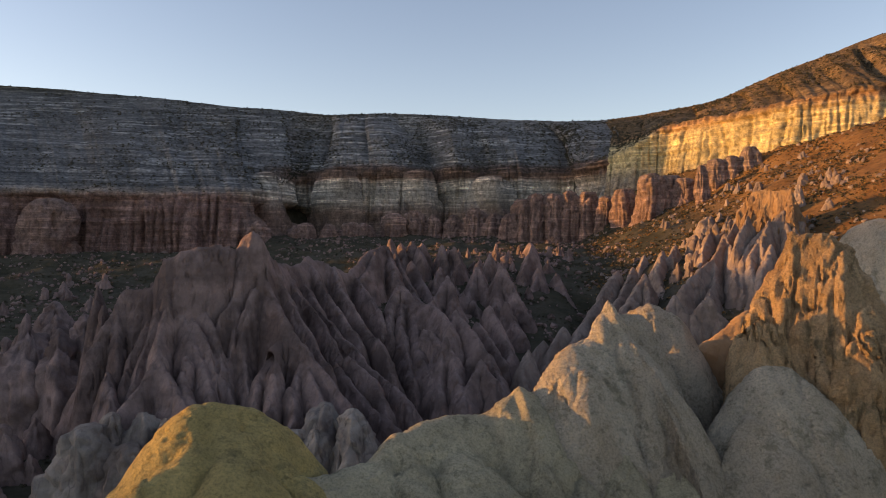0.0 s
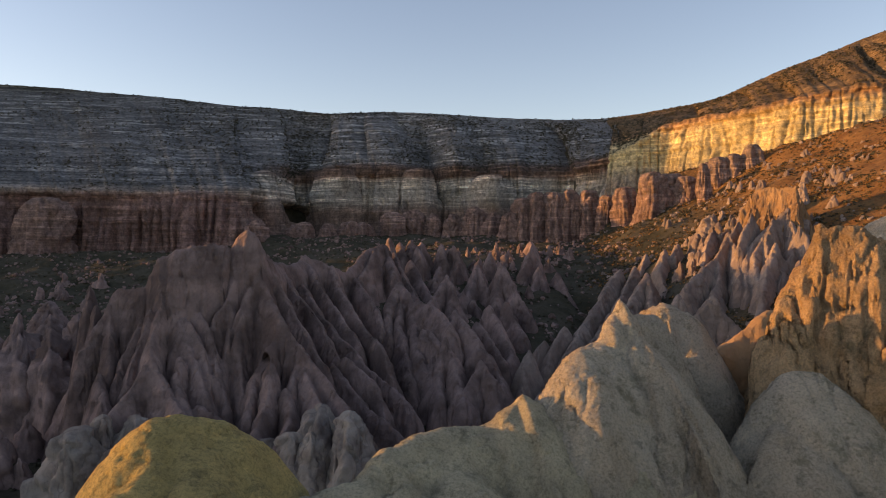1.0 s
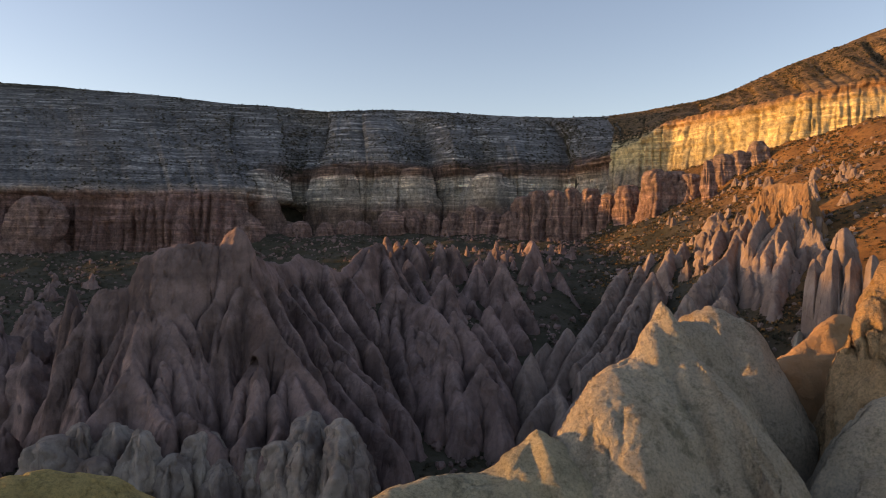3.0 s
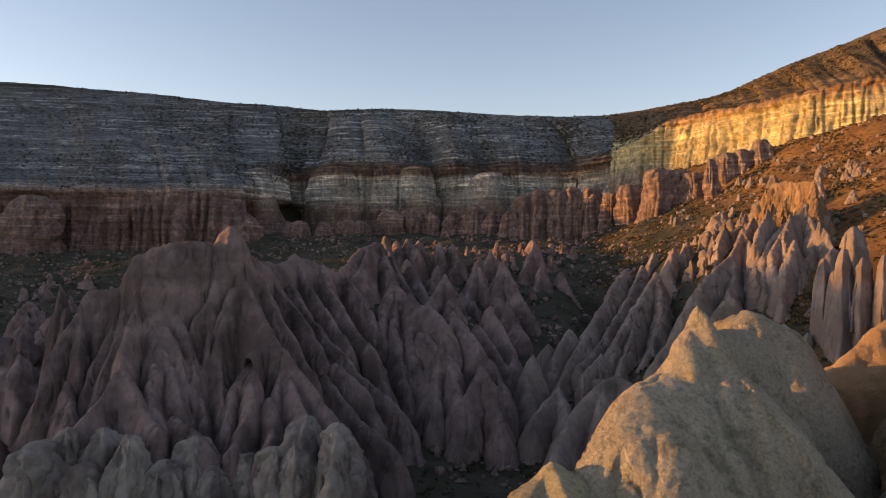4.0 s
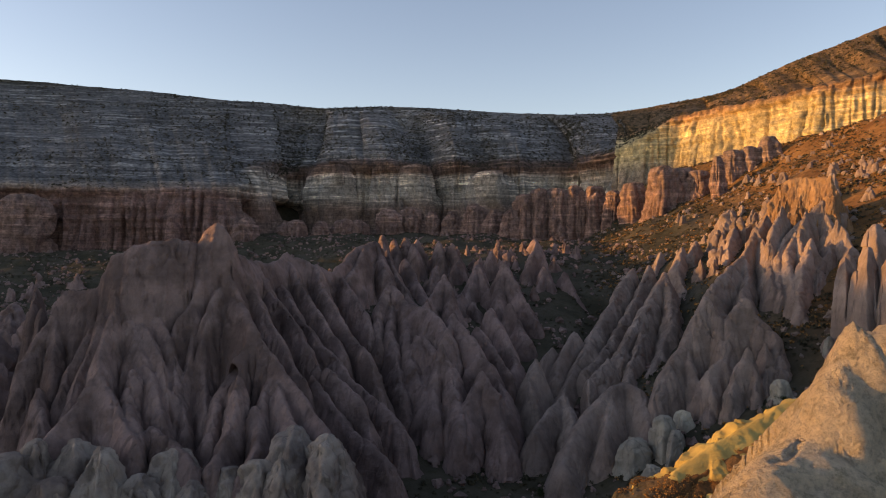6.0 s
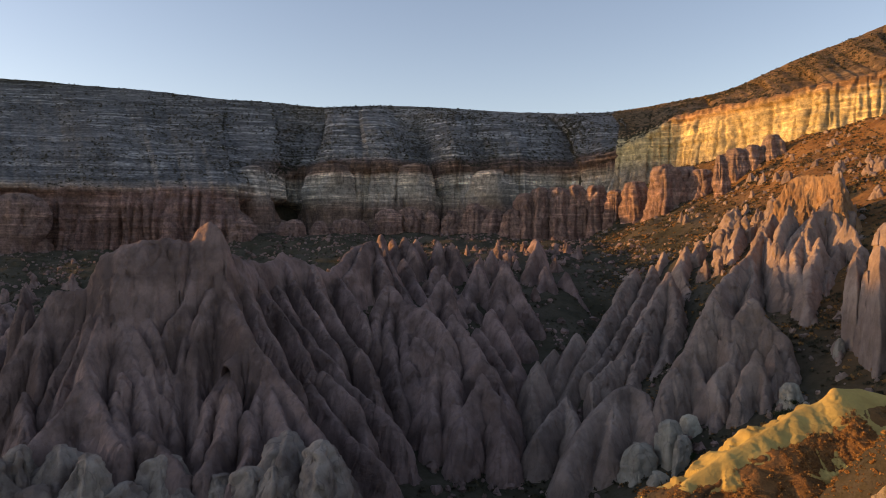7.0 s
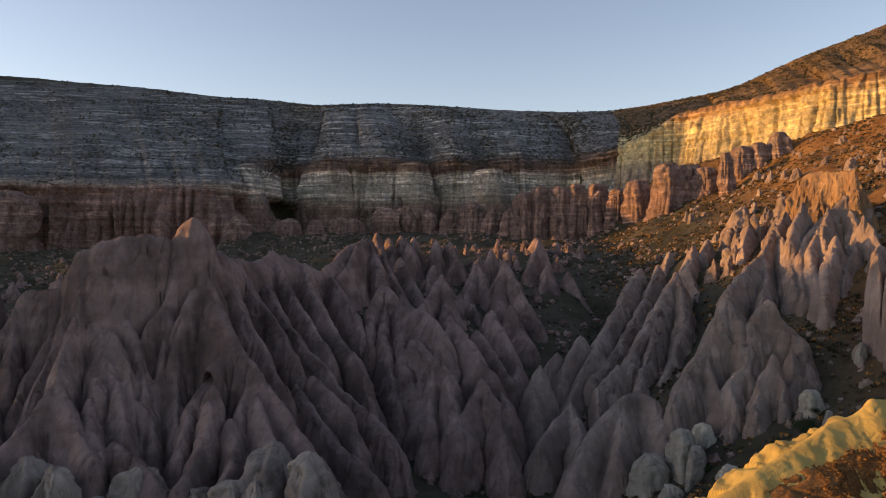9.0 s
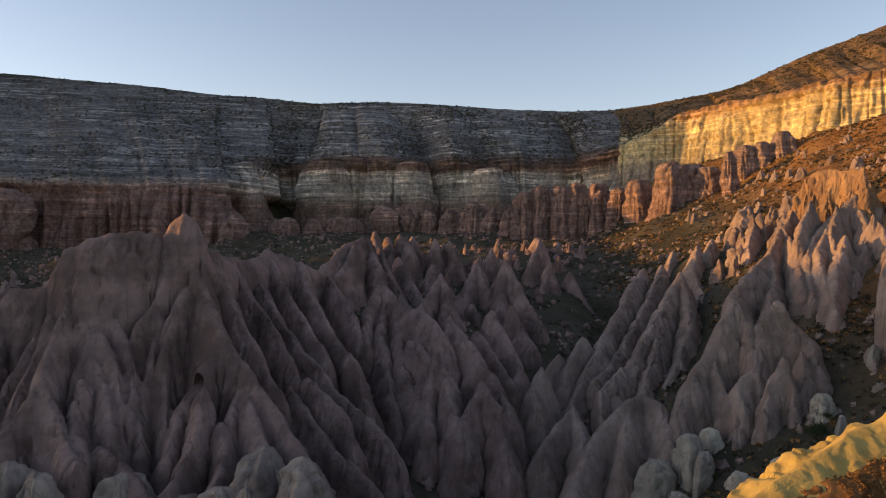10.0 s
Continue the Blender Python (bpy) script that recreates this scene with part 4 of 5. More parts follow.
massif.rib(0.7, 1.29, 1.29, (-97.4, 206.0, 44.1), (-96.9, 200.0, 35.5), (-96.7, 197.0, 31.4))
massif.rib(0.6, 1.39, 1.39, (-102.7, 212.0, 49.6), (-101.3, 208.0, 44.0))
massif.rib(0.8, 1.29, 1.29, (-80.1, 200.0, 43.6), (-81.2, 194.0, 33.1), (-80.9, 187.0, 25.5))
massif.rib(0.7, 1.49, 1.49, (-82.8, 200.0, 39.8), (-85.0, 194.0, 31.2), (-84.2, 189.0, 26.0))
massif.rib(0.8, 1.29, 1.29, (-93.0, 203.0, 44.0), (-90.1, 198.0, 36.4), (-87.9, 192.0, 28.5))
massif.rib(1, 1.19, 1.19, (-74.2, 202.0, 42.5), (-70.6, 198.0, 37.7), (-66.6, 193.0, 32.0), (-62.3, 188.0, 26.8), (-59.0, 183.0, 22.5))
massif.rib(0.8, 1.29, 1.29, (-71.1, 201.0, 41.0), (-67.3, 197.5, 37.7), (-63.5, 194.0, 33.1), (-60.8, 190.0, 27.6))
massif.rib(0.8, 1.29, 1.29, (-69.0, 204.0, 43.2), (-64.4, 200.0, 38.5), (-60.8, 196.0, 32.8), (-58.9, 190.0, 26.4))
massif.rib(0.4, 1.68, 1.68, (-58.8, 202.0, 38.2), (-58.9, 198.0, 31.9), (-58.0, 192.0, 25.3), (-55.3, 186.0, 20.0))
massif.rib(0.5, 1.58, 1.58, (-55.2, 198.0, 29.9), (-52.5, 191.0, 23.7), (-49.5, 184.0, 18.1))
massif.rib(1, 1.29, 1.29, (-59.4, 210.0, 53.1), (-60.8, 206.0, 45.9), (-62.9, 203.0, 42.1))
massif.rib(2.2, 0.95, 0.95, (-57.1, 215.0, 65.0), (-58.0, 213.0, 60.5), (-59.0, 211.0, 55.3), (-59.6, 208.0, 47.4), (-58.8, 205.0, 41.5))
massif.rib(0.7, 1.09, 1.09, (-53.0, 212.5, 54.9), (-55.3, 209.0, 48.7), (-56.3, 204.0, 42.3), (-56.3, 200.0, 35.9))
massif.rib(0.8, 0.94, 0.94, (-53.0, 212.5, 54.9), (-50.2, 208.5, 48.8), (-47.4, 204.5, 43.9), (-44.0, 200.0, 40.4))
massif.rib(0.7, 1.09, 0.99, (-44.0, 200.0, 40.4), (-46.2, 197.0, 35.2), (-47.7, 192.0, 30.4))
massif.rib(0.7, 1.09, 0.99, (-44.0, 200.0, 40.4), (-38.8, 197.0, 34.2), (-32.5, 192.0, 28.1), (-27.0, 186.0, 23.2), (-21.1, 179.0, 17.7))
massif.rib(1, 1.09, 1.09, (-38.5, 197.0, 31.1), (-35.8, 191.0, 27.4), (-32.0, 184.0, 22.3), (-28.6, 179.0, 18.3))
massif.rib(0.9, 1.29, 1.29, (-38.5, 197.0, 31.1), (-39.0, 191.0, 26.8), (-38.2, 186.0, 22.4))
massif.rib(1, 1.19, 1.19, (-44.7, 190.0, 29.8), (-43.6, 185.0, 25.0), (-44.1, 179.0, 20.0), (-44.5, 172.0, 15.7))
massif.rib(1, 1.19, 1.19, (-39.6, 186.0, 24.2), (-37.3, 180.0, 20.3), (-37.2, 174.0, 16.9), (-38.7, 170.0, 14.4))
massif.rib(1.2, 1.14, 1.14, (-49.0, 191.0, 27.2), (-48.6, 185.0, 22.6), (-48.1, 180.0, 18.0))
massif.rib(2.2, 0.95, 0.95, (-57.1, 215.0, 65.0), (-54.5, 219.0, 58.4), (-54.0, 232.0, 55.6), (-53.6, 247.0, 54.3), (-51.2, 254.0, 54.7), (-49.5, 262.0, 57.4), (-43.1, 266.0, 54.5), (-36.7, 272.0, 50.6), (-34.1, 280.0, 53.9), (-30.9, 293.0, 59.2), (-24.9, 305.0, 61.6))
massif.rib(0.8, 0.69, 1.65, (-54.5, 219.0, 58.4), (-50.2, 217.0, 51.2), (-45.5, 214.0, 44.9), (-40.4, 208.0, 37.8), (-36.5, 204.0, 32.6), (-32.3, 200.0, 28.0))
massif.rib(0.9, 0.69, 1.65, (-53.8, 238.0, 54.9), (-47.0, 230.0, 46.1), (-39.8, 222.0, 40.6), (-33.7, 214.0, 34.0), (-29.9, 209.0, 28.7))
massif.rib(0.8, 0.69, 1.65, (-27.6, 208.5, 28.8), (-23.9, 205.0, 26.4), (-20.1, 202.0, 23.8), (-16.5, 196.0, 19.0), (-15.0, 191.0, 15.0))
massif.rib(0.8, 0.69, 1.65, (-30.6, 205.0, 27.6), (-24.9, 199.0, 21.9), (-19.9, 193.0, 17.6), (-15.9, 188.0, 13.4))
massif.rib(0.6, 1.09, 1.09, (-18.5, 190.0, 17.5), (-14.9, 188.0, 15.8), (-9.5, 184.0, 12.0))
massif.rib(0.9, 0.69, 1.65, (-47.1, 244.0, 47.7), (-40.7, 234.0, 40.3), (-33.2, 224.0, 34.1), (-25.1, 216.0, 28.2), (-18.5, 211.0, 22.6), (-11.1, 206.0, 17.5), (-8.5, 203.0, 14.6))
massif.rib(0.9, 0.69, 1.65, (-49.5, 262.0, 57.4), (-43.8, 252.0, 48.1), (-37.8, 243.0, 42.0), (-31.2, 233.0, 35.7), (-26.1, 225.0, 30.5))
massif.rib(0.9, 0.69, 1.65, (-40.3, 266.0, 53.7), (-36.9, 254.0, 46.0), (-29.7, 243.0, 38.7), (-24.5, 233.0, 32.4), (-20.3, 227.0, 31.5), (-17.3, 221.0, 27.4), (-15.9, 216.0, 22.5))
massif.rib(0.9, 0.69, 1.65, (-33.0, 272.0, 49.1), (-27.4, 261.0, 43.8), (-22.2, 251.0, 37.9), (-20.4, 245.0, 33.5))
massif.rib(1.1, 1.09, 1.09, (-59.9, 180.0, 21.5), (-57.7, 178.0, 20.3), (-53.7, 176.0, 19.1), (-48.0, 171.0, 16.2))
massif.rib(1, 1.19, 1.19, (-68.4, 190.0, 31.3), (-66.9, 184.0, 25.2), (-61.4, 177.0, 20.6))
massif.rib(0.8, 1.19, 1.19, (-88.8, 188.0, 27.4), (-84.7, 183.0, 23.1), (-83.5, 180.0, 20.3))
massif.rib(1.2, 1.19, 1.19, (-27.7, 292.0, 59.2), (-29.6, 283.0, 52.6), (-31.3, 276.0, 49.0))
massif.rib(1.5, 0.7, 0.7, (-58.56, 215.50, 64.44), (-55.98, 215.50, 64.44))
massif.build()

centre_mass = RockMass("rock_mass", "cluster of mauve tuff cones grown together at the valley head", ROSE, -45, 68, 198, 362, 0.32, 23.9, deep=8.0, spread=2.5, bulge=0.17, rill=0.5, rough=0.85, slot=4.0)
centre_mass.rib(1, 1.35, 1.35, (-15.4, 264.0, 47.6), (-18.2, 258.0, 43.4), (-18.8, 250.0, 37.1), (-17.6, 244.0, 31.9))
centre_mass.rib(1, 1.17, 1.17, (-15.4, 264.0, 47.6), (-11.0, 257.0, 42.6), (-9.8, 247.0, 34.9), (-8.3, 237.0, 28.0), (-4.2, 224.0, 20.9), (-2.4, 219.0, 17.8))
centre_mass.rib(0.8, 1.35, 1.35, (-14.8, 256.0, 40.9), (-14.4, 245.0, 33.5), (-11.7, 235.0, 25.9), (-9.2, 224.0, 19.4))
centre_mass.rib(1.6, 1.11, 1.11, (-10.3, 256.0, 41.3), (-4.1, 247.0, 40.6), (0.2, 240.0, 38.0), (2.6, 237.0, 35.7))
centre_mass.rib(0.8, 1.35, 1.35, (-6.3, 240.0, 33.2), (-3.5, 237.0, 32.5), (-1.3, 232.0, 29.5))
centre_mass.rib(0.6, 1.72, 1.72, (-3.3, 230.0, 25.9), (-3.5, 224.0, 20.9), (-2.6, 220.0, 17.3))
centre_mass.rib(1.3, 1.35, 1.35, (1.3, 229.0, 31.9), (-0.5, 227.0, 28.0), (-1.2, 221.0, 21.5), (-0.3, 214.0, 16.5))
centre_mass.rib(1, 1.35, 1.35, (1.3, 229.0, 31.9), (3.5, 225.0, 26.8), (4.3, 219.0, 21.9), (6.0, 211.0, 16.5))
centre_mass.rib(1, 1.17, 1.17, (4.3, 245.0, 39.1), (10.3, 236.0, 31.6), (14.5, 228.0, 26.6), (17.7, 220.0, 20.5), (18.8, 214.0, 15.8))
centre_mass.rib(0.9, 1.35, 1.35, (4.3, 245.0, 39.1), (2.6, 240.0, 34.0), (1.3, 235.0, 32.1))
centre_mass.rib(1.2, 1.17, 1.17, (11.4, 221.0, 25.8), (7.9, 215.0, 19.8), (5.9, 209.0, 15.3))
centre_mass.rib(1.2, 1.17, 1.17, (11.4, 221.0, 25.8), (15.4, 216.0, 20.8), (16.4, 207.0, 13.1))
centre_mass.rib(0.9, 1.23, 1.23, (16.9, 264.0, 39.1), (21.7, 253.0, 31.1), (23.0, 245.0, 25.1), (21.1, 238.0, 21.4))
centre_mass.rib(0.7, 1.35, 1.35, (12.1, 250.0, 34.6), (15.8, 243.0, 29.6), (20.0, 234.0, 23.7))
centre_mass.rib(0.9, 1.17, 1.17, (1.8, 292.0, 49.2), (-1.5, 285.0, 43.7), (-5.3, 277.0, 39.3))
centre_mass.rib(0.8, 1.17, 1.17, (1.8, 292.0, 49.2), (4.4, 284.0, 42.7), (2.8, 277.0, 37.4))
centre_mass.rib(0.9, 1.23, 1.23, (-21.2, 312.0, 58.6), (-16.0, 300.0, 48.5), (-10.4, 288.0, 40.9), (-7.9, 281.0, 38.0))
centre_mass.rib(0.9, 1.23, 1.23, (-14.0, 320.0, 55.0), (-9.0, 308.0, 46.7), (-5.9, 300.0, 41.7))
centre_mass.rib(0.8, 1.23, 1.23, (-24.9, 305.0, 61.6), (-21.7, 298.0, 55.4), (-19.5, 291.0, 50.4))
centre_mass.rib(0.8, 1.35, 1.35, (-1.6, 325.0, 51.7), (-3.3, 316.0, 46.3))
centre_mass.rib(0.8, 1.23, 1.23, (15.5, 322.0, 53.8), (18.7, 310.0, 45.5), (21.6, 297.0, 36.1), (21.9, 288.0, 30.4))
centre_mass.rib(0.8, 1.23, 1.23, (15.5, 322.0, 53.8), (12.0, 308.0, 43.0), (9.6, 300.0, 37.5))
centre_mass.rib(0.9, 1.23, 1.23, (8.2, 300.0, 41.7), (6.5, 292.0, 37.1))
centre_mass.rib(1, 1.11, 1.11, (25.0, 305.0, 53.0), (22.4, 297.0, 44.0), (20.8, 286.0, 34.6))
centre_mass.rib(1, 1.11, 1.11, (25.0, 305.0, 53.0), (28.4, 298.0, 46.0), (32.0, 288.0, 38.5), (33.7, 281.0, 33.1))
centre_mass.rib(1, 1.23, 1.23, (25.4, 282.0, 38.9), (27.4, 274.0, 32.9), (29.3, 266.0, 29.2))
centre_mass.rib(0.9, 1.23, 1.23, (12.8, 296.0, 38.9), (14.8, 286.0, 31.6), (14.4, 278.0, 27.7))
centre_mass.rib(0.9, 1.23, 1.23, (43.6, 350.0, 62.1), (41.0, 343.0, 56.2), (37.6, 335.0, 50.3))
centre_mass.rib(0.9, 1.23, 1.23, (44.3, 332.0, 51.3), (40.3, 320.0, 40.5), (36.0, 304.0, 29.8))
centre_mass.rib(0.9, 1.23, 1.23, (44.3, 332.0, 51.3), (46.9, 319.0, 40.6), (46.2, 305.0, 29.6))
centre_mass.rib(0.9, 1.23, 1.23, (52.2, 330.0, 49.2), (56.2, 317.0, 38.9), (58.6, 303.0, 29.9))
centre_mass.rib(0.8, 1.35, 1.35, (-11.6, 345.0, 61.1), (-9.3, 336.0, 55.0))
centre_mass.rib(0.8, 1.35, 1.35, (-0.6, 352.0, 62.4), (1.2, 344.0, 56.2))
centre_mass.rib(0.8, 1.35, 1.35, (22.8, 345.0, 57.4), (20.4, 338.0, 51.4))
centre_mass.rib(0.8, 1.35, 1.35, (5.6, 350.0, 61.1), (8.4, 340.0, 55.0), (6.8, 332.0, 50.4))
centre_mass.build()

east_mass = RockMass("rock_mass", "rose tuff fins with sunlit tips on the eastern slope", PEACH, 40, 152, 184, 340, 0.3, 37.1, deep=9.0, spread=3.5, bulge=0.2, rill=0.5, rough=0.85, slot=4.0)
east_mass.rib(0.9, 0.94, 1.10, (78.2, 318.0, 50.7), (70.9, 306.0, 45.7), (62.8, 290.0, 38.3), (54.4, 274.0, 32.0), (48.7, 262.0, 28.8))
east_mass.rib(0.9, 0.94, 1.10, (83.2, 312.0, 52.0), (74.7, 298.0, 41.9), (66.2, 283.0, 34.9), (57.6, 267.0, 28.1), (49.2, 252.0, 24.0), (43.9, 243.0, 21.8))
east_mass.rib(1, 0.94, 1.10, (78.2, 278.0, 50.4), (72.2, 270.0, 43.6), (63.2, 258.0, 35.5), (54.5, 243.0, 27.9), (47.0, 236.0, 24.6), (40.6, 228.0, 19.8), (37.4, 221.0, 13.4))
east_mass.rib(1, 0.94, 1.10, (78.2, 278.0, 50.4), (78.0, 269.0, 43.7), (74.2, 257.0, 35.6), (66.8, 245.0, 27.6), (60.1, 235.0, 21.6))
east_mass.rib(0.9, 1.34, 1.34, (63.0, 251.0, 32.8), (57.4, 239.0, 26.1), (52.8, 229.0, 19.9))
east_mass.rib(0.9, 1.34, 1.34, (95.0, 308.0, 59.4), (88.0, 294.0, 51.2), (86.8, 280.0, 43.0), (84.1, 268.0, 36.3))
east_mass.rib(0.8, 1.34, 1.34, (101.9, 312.0, 61.7), (95.8, 304.0, 55.4))
east_mass.rib(0.8, 1.34, 1.34, (104.4, 296.0, 56.9), (98.5, 286.0, 50.6))
east_mass.rib(0.8, 1.2, 1.2, (105.42, 266.00, 65.66), (97.51, 257.00, 57.08), (86.80, 247.00, 50.90), (81.51, 242.00, 47.78))
east_mass.rib(0.8, 1.34, 1.34, (97.5, 257.0, 57.1), (94.8, 248.0, 50.0), (88.4, 238.0, 44.0))
east_mass.rib(0.8, 1.3, 1.3, (105.42, 266.00, 65.66), (103.17, 254.00, 56.75), (98.97, 240.00, 47.88))
east_mass.rib(1, 1.34, 1.10, (70.7, 217.0, 45.7), (66.8, 215.0, 41.0), (63.3, 213.0, 34.7), (57.4, 208.0, 28.9), (53.8, 205.0, 24.0))
east_mass.rib(1.1, 1.16, 1.16, (63.3, 213.0, 34.7), (63.7, 208.0, 28.9), (65.5, 201.0, 22.1), (62.8, 196.0, 17.7))
east_mass.rib(0.9, 1.34, 1.34, (70.7, 217.0, 45.7), (72.7, 214.0, 40.7), (71.8, 209.0, 33.5), (70.1, 206.0, 29.9))
east_mass.rib(1.1, 1.34, 1.34, (80.0, 215.0, 45.4), (75.6, 214.0, 42.5), (73.4, 210.0, 35.5), (70.9, 206.0, 30.6))
east_mass.rib(1.1, 1.22, 1.34, (80.0, 215.0, 45.4), (81.9, 213.0, 41.2), (84.8, 209.0, 37.4), (84.1, 204.0, 31.6), (80.3, 199.0, 25.8))
east_mass.rib(0.9, 1.34, 1.34, (74.9, 202.0, 34.5), (70.9, 199.0, 28.7), (68.4, 196.0, 24.5))
east_mass.rib(0.9, 1.34, 1.34, (74.9, 202.0, 34.5), (75.4, 199.0, 29.7), (74.3, 196.0, 25.1))
east_mass.rib(0.8, 1.34, 1.34, (81.5, 206.0, 35.3), (79.6, 202.0, 29.2), (78.2, 198.0, 24.7))
east_mass.rib(0.8, 1.34, 1.34, (66.6, 206.0, 27.2), (68.3, 205.0, 30.1), (70.1, 206.0, 31.2))
east_mass.rib(0.8, 1.34, 1.34, (66.9, 204.0, 28.6), (66.0, 201.0, 25.4))
east_mass.rib(0.8, 1.22, 1.22, (113.2, 246.0, 61.7), (107.1, 240.0, 53.9), (101.9, 231.0, 46.0), (99.9, 226.0, 41.8))
east_mass.rib(0.8, 1.22, 1.22, (114.6, 256.0, 65.5), (106.8, 248.0, 58.1), (103.7, 239.0, 50.0), (100.6, 231.0, 44.1))
east_mass.rib(0.8, 1.22, 1.22, (124.7, 261.0, 73.6), (117.4, 259.0, 68.8), (109.1, 254.0, 62.3), (104.1, 248.0, 55.9))
east_mass.rib(0.8, 1.22, 1.22, (124.7, 261.0, 73.6), (123.3, 252.0, 65.0), (115.3, 243.0, 54.8), (109.5, 236.0, 48.1))
east_mass.rib(0.8, 1.34, 1.34, (118.9, 271.0, 71.8), (113.5, 266.0, 65.5), (107.6, 259.0, 60.3))
east_mass.rib(0.7, 1.34, 1.34, (123.0, 248.5, 67.6), (123.5, 243.0, 59.8), (120.6, 240.0, 56.8))
east_mass.rib(0.7, 1.47, 1.47, (112.3, 300.0, 66.6), (105.7, 290.0, 59.6), (101.6, 281.0, 52.7))
east_mass.rib(0.9, 1.34, 1.34, (104.3, 252.0, 57.6), (103.0, 245.0, 51.8), (99.6, 237.0, 45.6))
east_mass.rib(0.8, 1.47, 1.47, (81.5, 198.0, 27.2), (77.6, 194.0, 23.7))
east_mass.rib(0.8, 1.47, 1.47, (81.5, 198.0, 27.2), (83.5, 194.0, 24.9))
east_mass.rib(0.7, 1.47, 1.47, (97.4, 207.0, 36.1), (94.8, 202.0, 31.9))
east_mass.rib(0.8, 1.34, 1.34, (93.2, 330.0, 57.4), (87.2, 318.0, 49.6))
east_mass.rib(0.7, 1.6, 1.6, (112.0, 262.0, 72.5), (107.0, 257.0, 66.5), (103.5, 252.0, 61.0))
east_mass.rib(0.7, 1.6, 1.6, (109.6, 268.0, 70.0), (104.5, 263.0, 63.0))
east_mass.rib(0.7, 1.6, 1.6, (118.0, 259.0, 70.5), (113.0, 252.0, 63.0), (110.0, 246.0, 57.5))
east_mass.build()

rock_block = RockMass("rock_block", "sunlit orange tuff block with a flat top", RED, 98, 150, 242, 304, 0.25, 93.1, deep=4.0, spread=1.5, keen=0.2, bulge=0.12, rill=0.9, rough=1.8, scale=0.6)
rock_block.rib(0.5, 2.6, 2.6, (115.0, 275.8, 75.3), (117.1, 275.2, 79.5), (119.4, 274.4, 82.1), (122.5, 271.4, 83.1), (125.5, 267.3, 82.1), (128.3, 263.2, 82.1), (129.2, 260.9, 77.4))
rock_block.rib(0.4, 3.0, 1.1, (119.4, 274.4, 81.7), (117.7, 273.4, 76.5), (116.0, 271.6, 71.2))
rock_block.rib(0.4, 3.0, 1.1, (122.7, 271.1, 82.7), (121.4, 269.3, 77.1), (120.1, 267.5, 71.8))
rock_block.rib(0.4, 3.0, 1.1, (126.0, 266.6, 81.7), (125.1, 264.3, 76.7), (124.0, 262.3, 72.6))
rock_block.rib(0.4, 3.0, 1.1, (128.3, 263.2, 81.6), (127.9, 260.7, 76.8), (127.4, 258.4, 72.4))
rock_block.build()

slabs = RockMass("rock_slab", "smooth mauve rock slabs leaning at the valley edge", PEACH, 16, 72, 182, 272, 0.3, 41.7, rough=0.5, deep=6.0, bulge=0.14, rill=0.3)
slabs.rib(1.6, 1.15, 1.29, (48.0, 213.0, 24.2), (44.4, 211.0, 23.5), (36.9, 205.0, 18.6), (30.6, 198.0, 13.1), (28.8, 193.0, 9.4))
slabs.rib(1.6, 1.29, 1.29, (48.0, 213.0, 24.2), (51.1, 210.0, 23.0), (51.8, 204.0, 18.8), (50.0, 199.0, 14.8))
slabs.rib(1.2, 1.09, 1.09, (44.4, 211.0, 23.5), (42.0, 204.0, 18.1), (39.3, 198.0, 13.7))
slabs.rib(1, 1.36, 1.36, (34.1, 224.0, 19.0), (28.1, 216.0, 15.0), (24.4, 210.0, 12.3))
slabs.rib(1, 1.36, 1.36, (34.1, 224.0, 19.0), (35.0, 216.0, 14.6), (34.3, 209.0, 11.4))
slabs.rib(0.9, 1.36, 1.36, (44.5, 262.0, 31.5), (37.1, 250.0, 24.3), (34.8, 243.0, 20.2))
slabs.rib(0.9, 1.36, 1.36, (48.4, 258.0, 28.4), (40.2, 246.0, 21.6), (36.8, 238.0, 17.8))
slabs.rib(1, 1.36, 1.36, (28.4, 238.0, 26.2), (25.7, 232.0, 22.2), (26.1, 226.0, 18.2))
slabs.rib(0.8, 1.63, 1.63, (36.0, 256.0, 27.3), (32.5, 250.0, 24.3))
slabs.build()


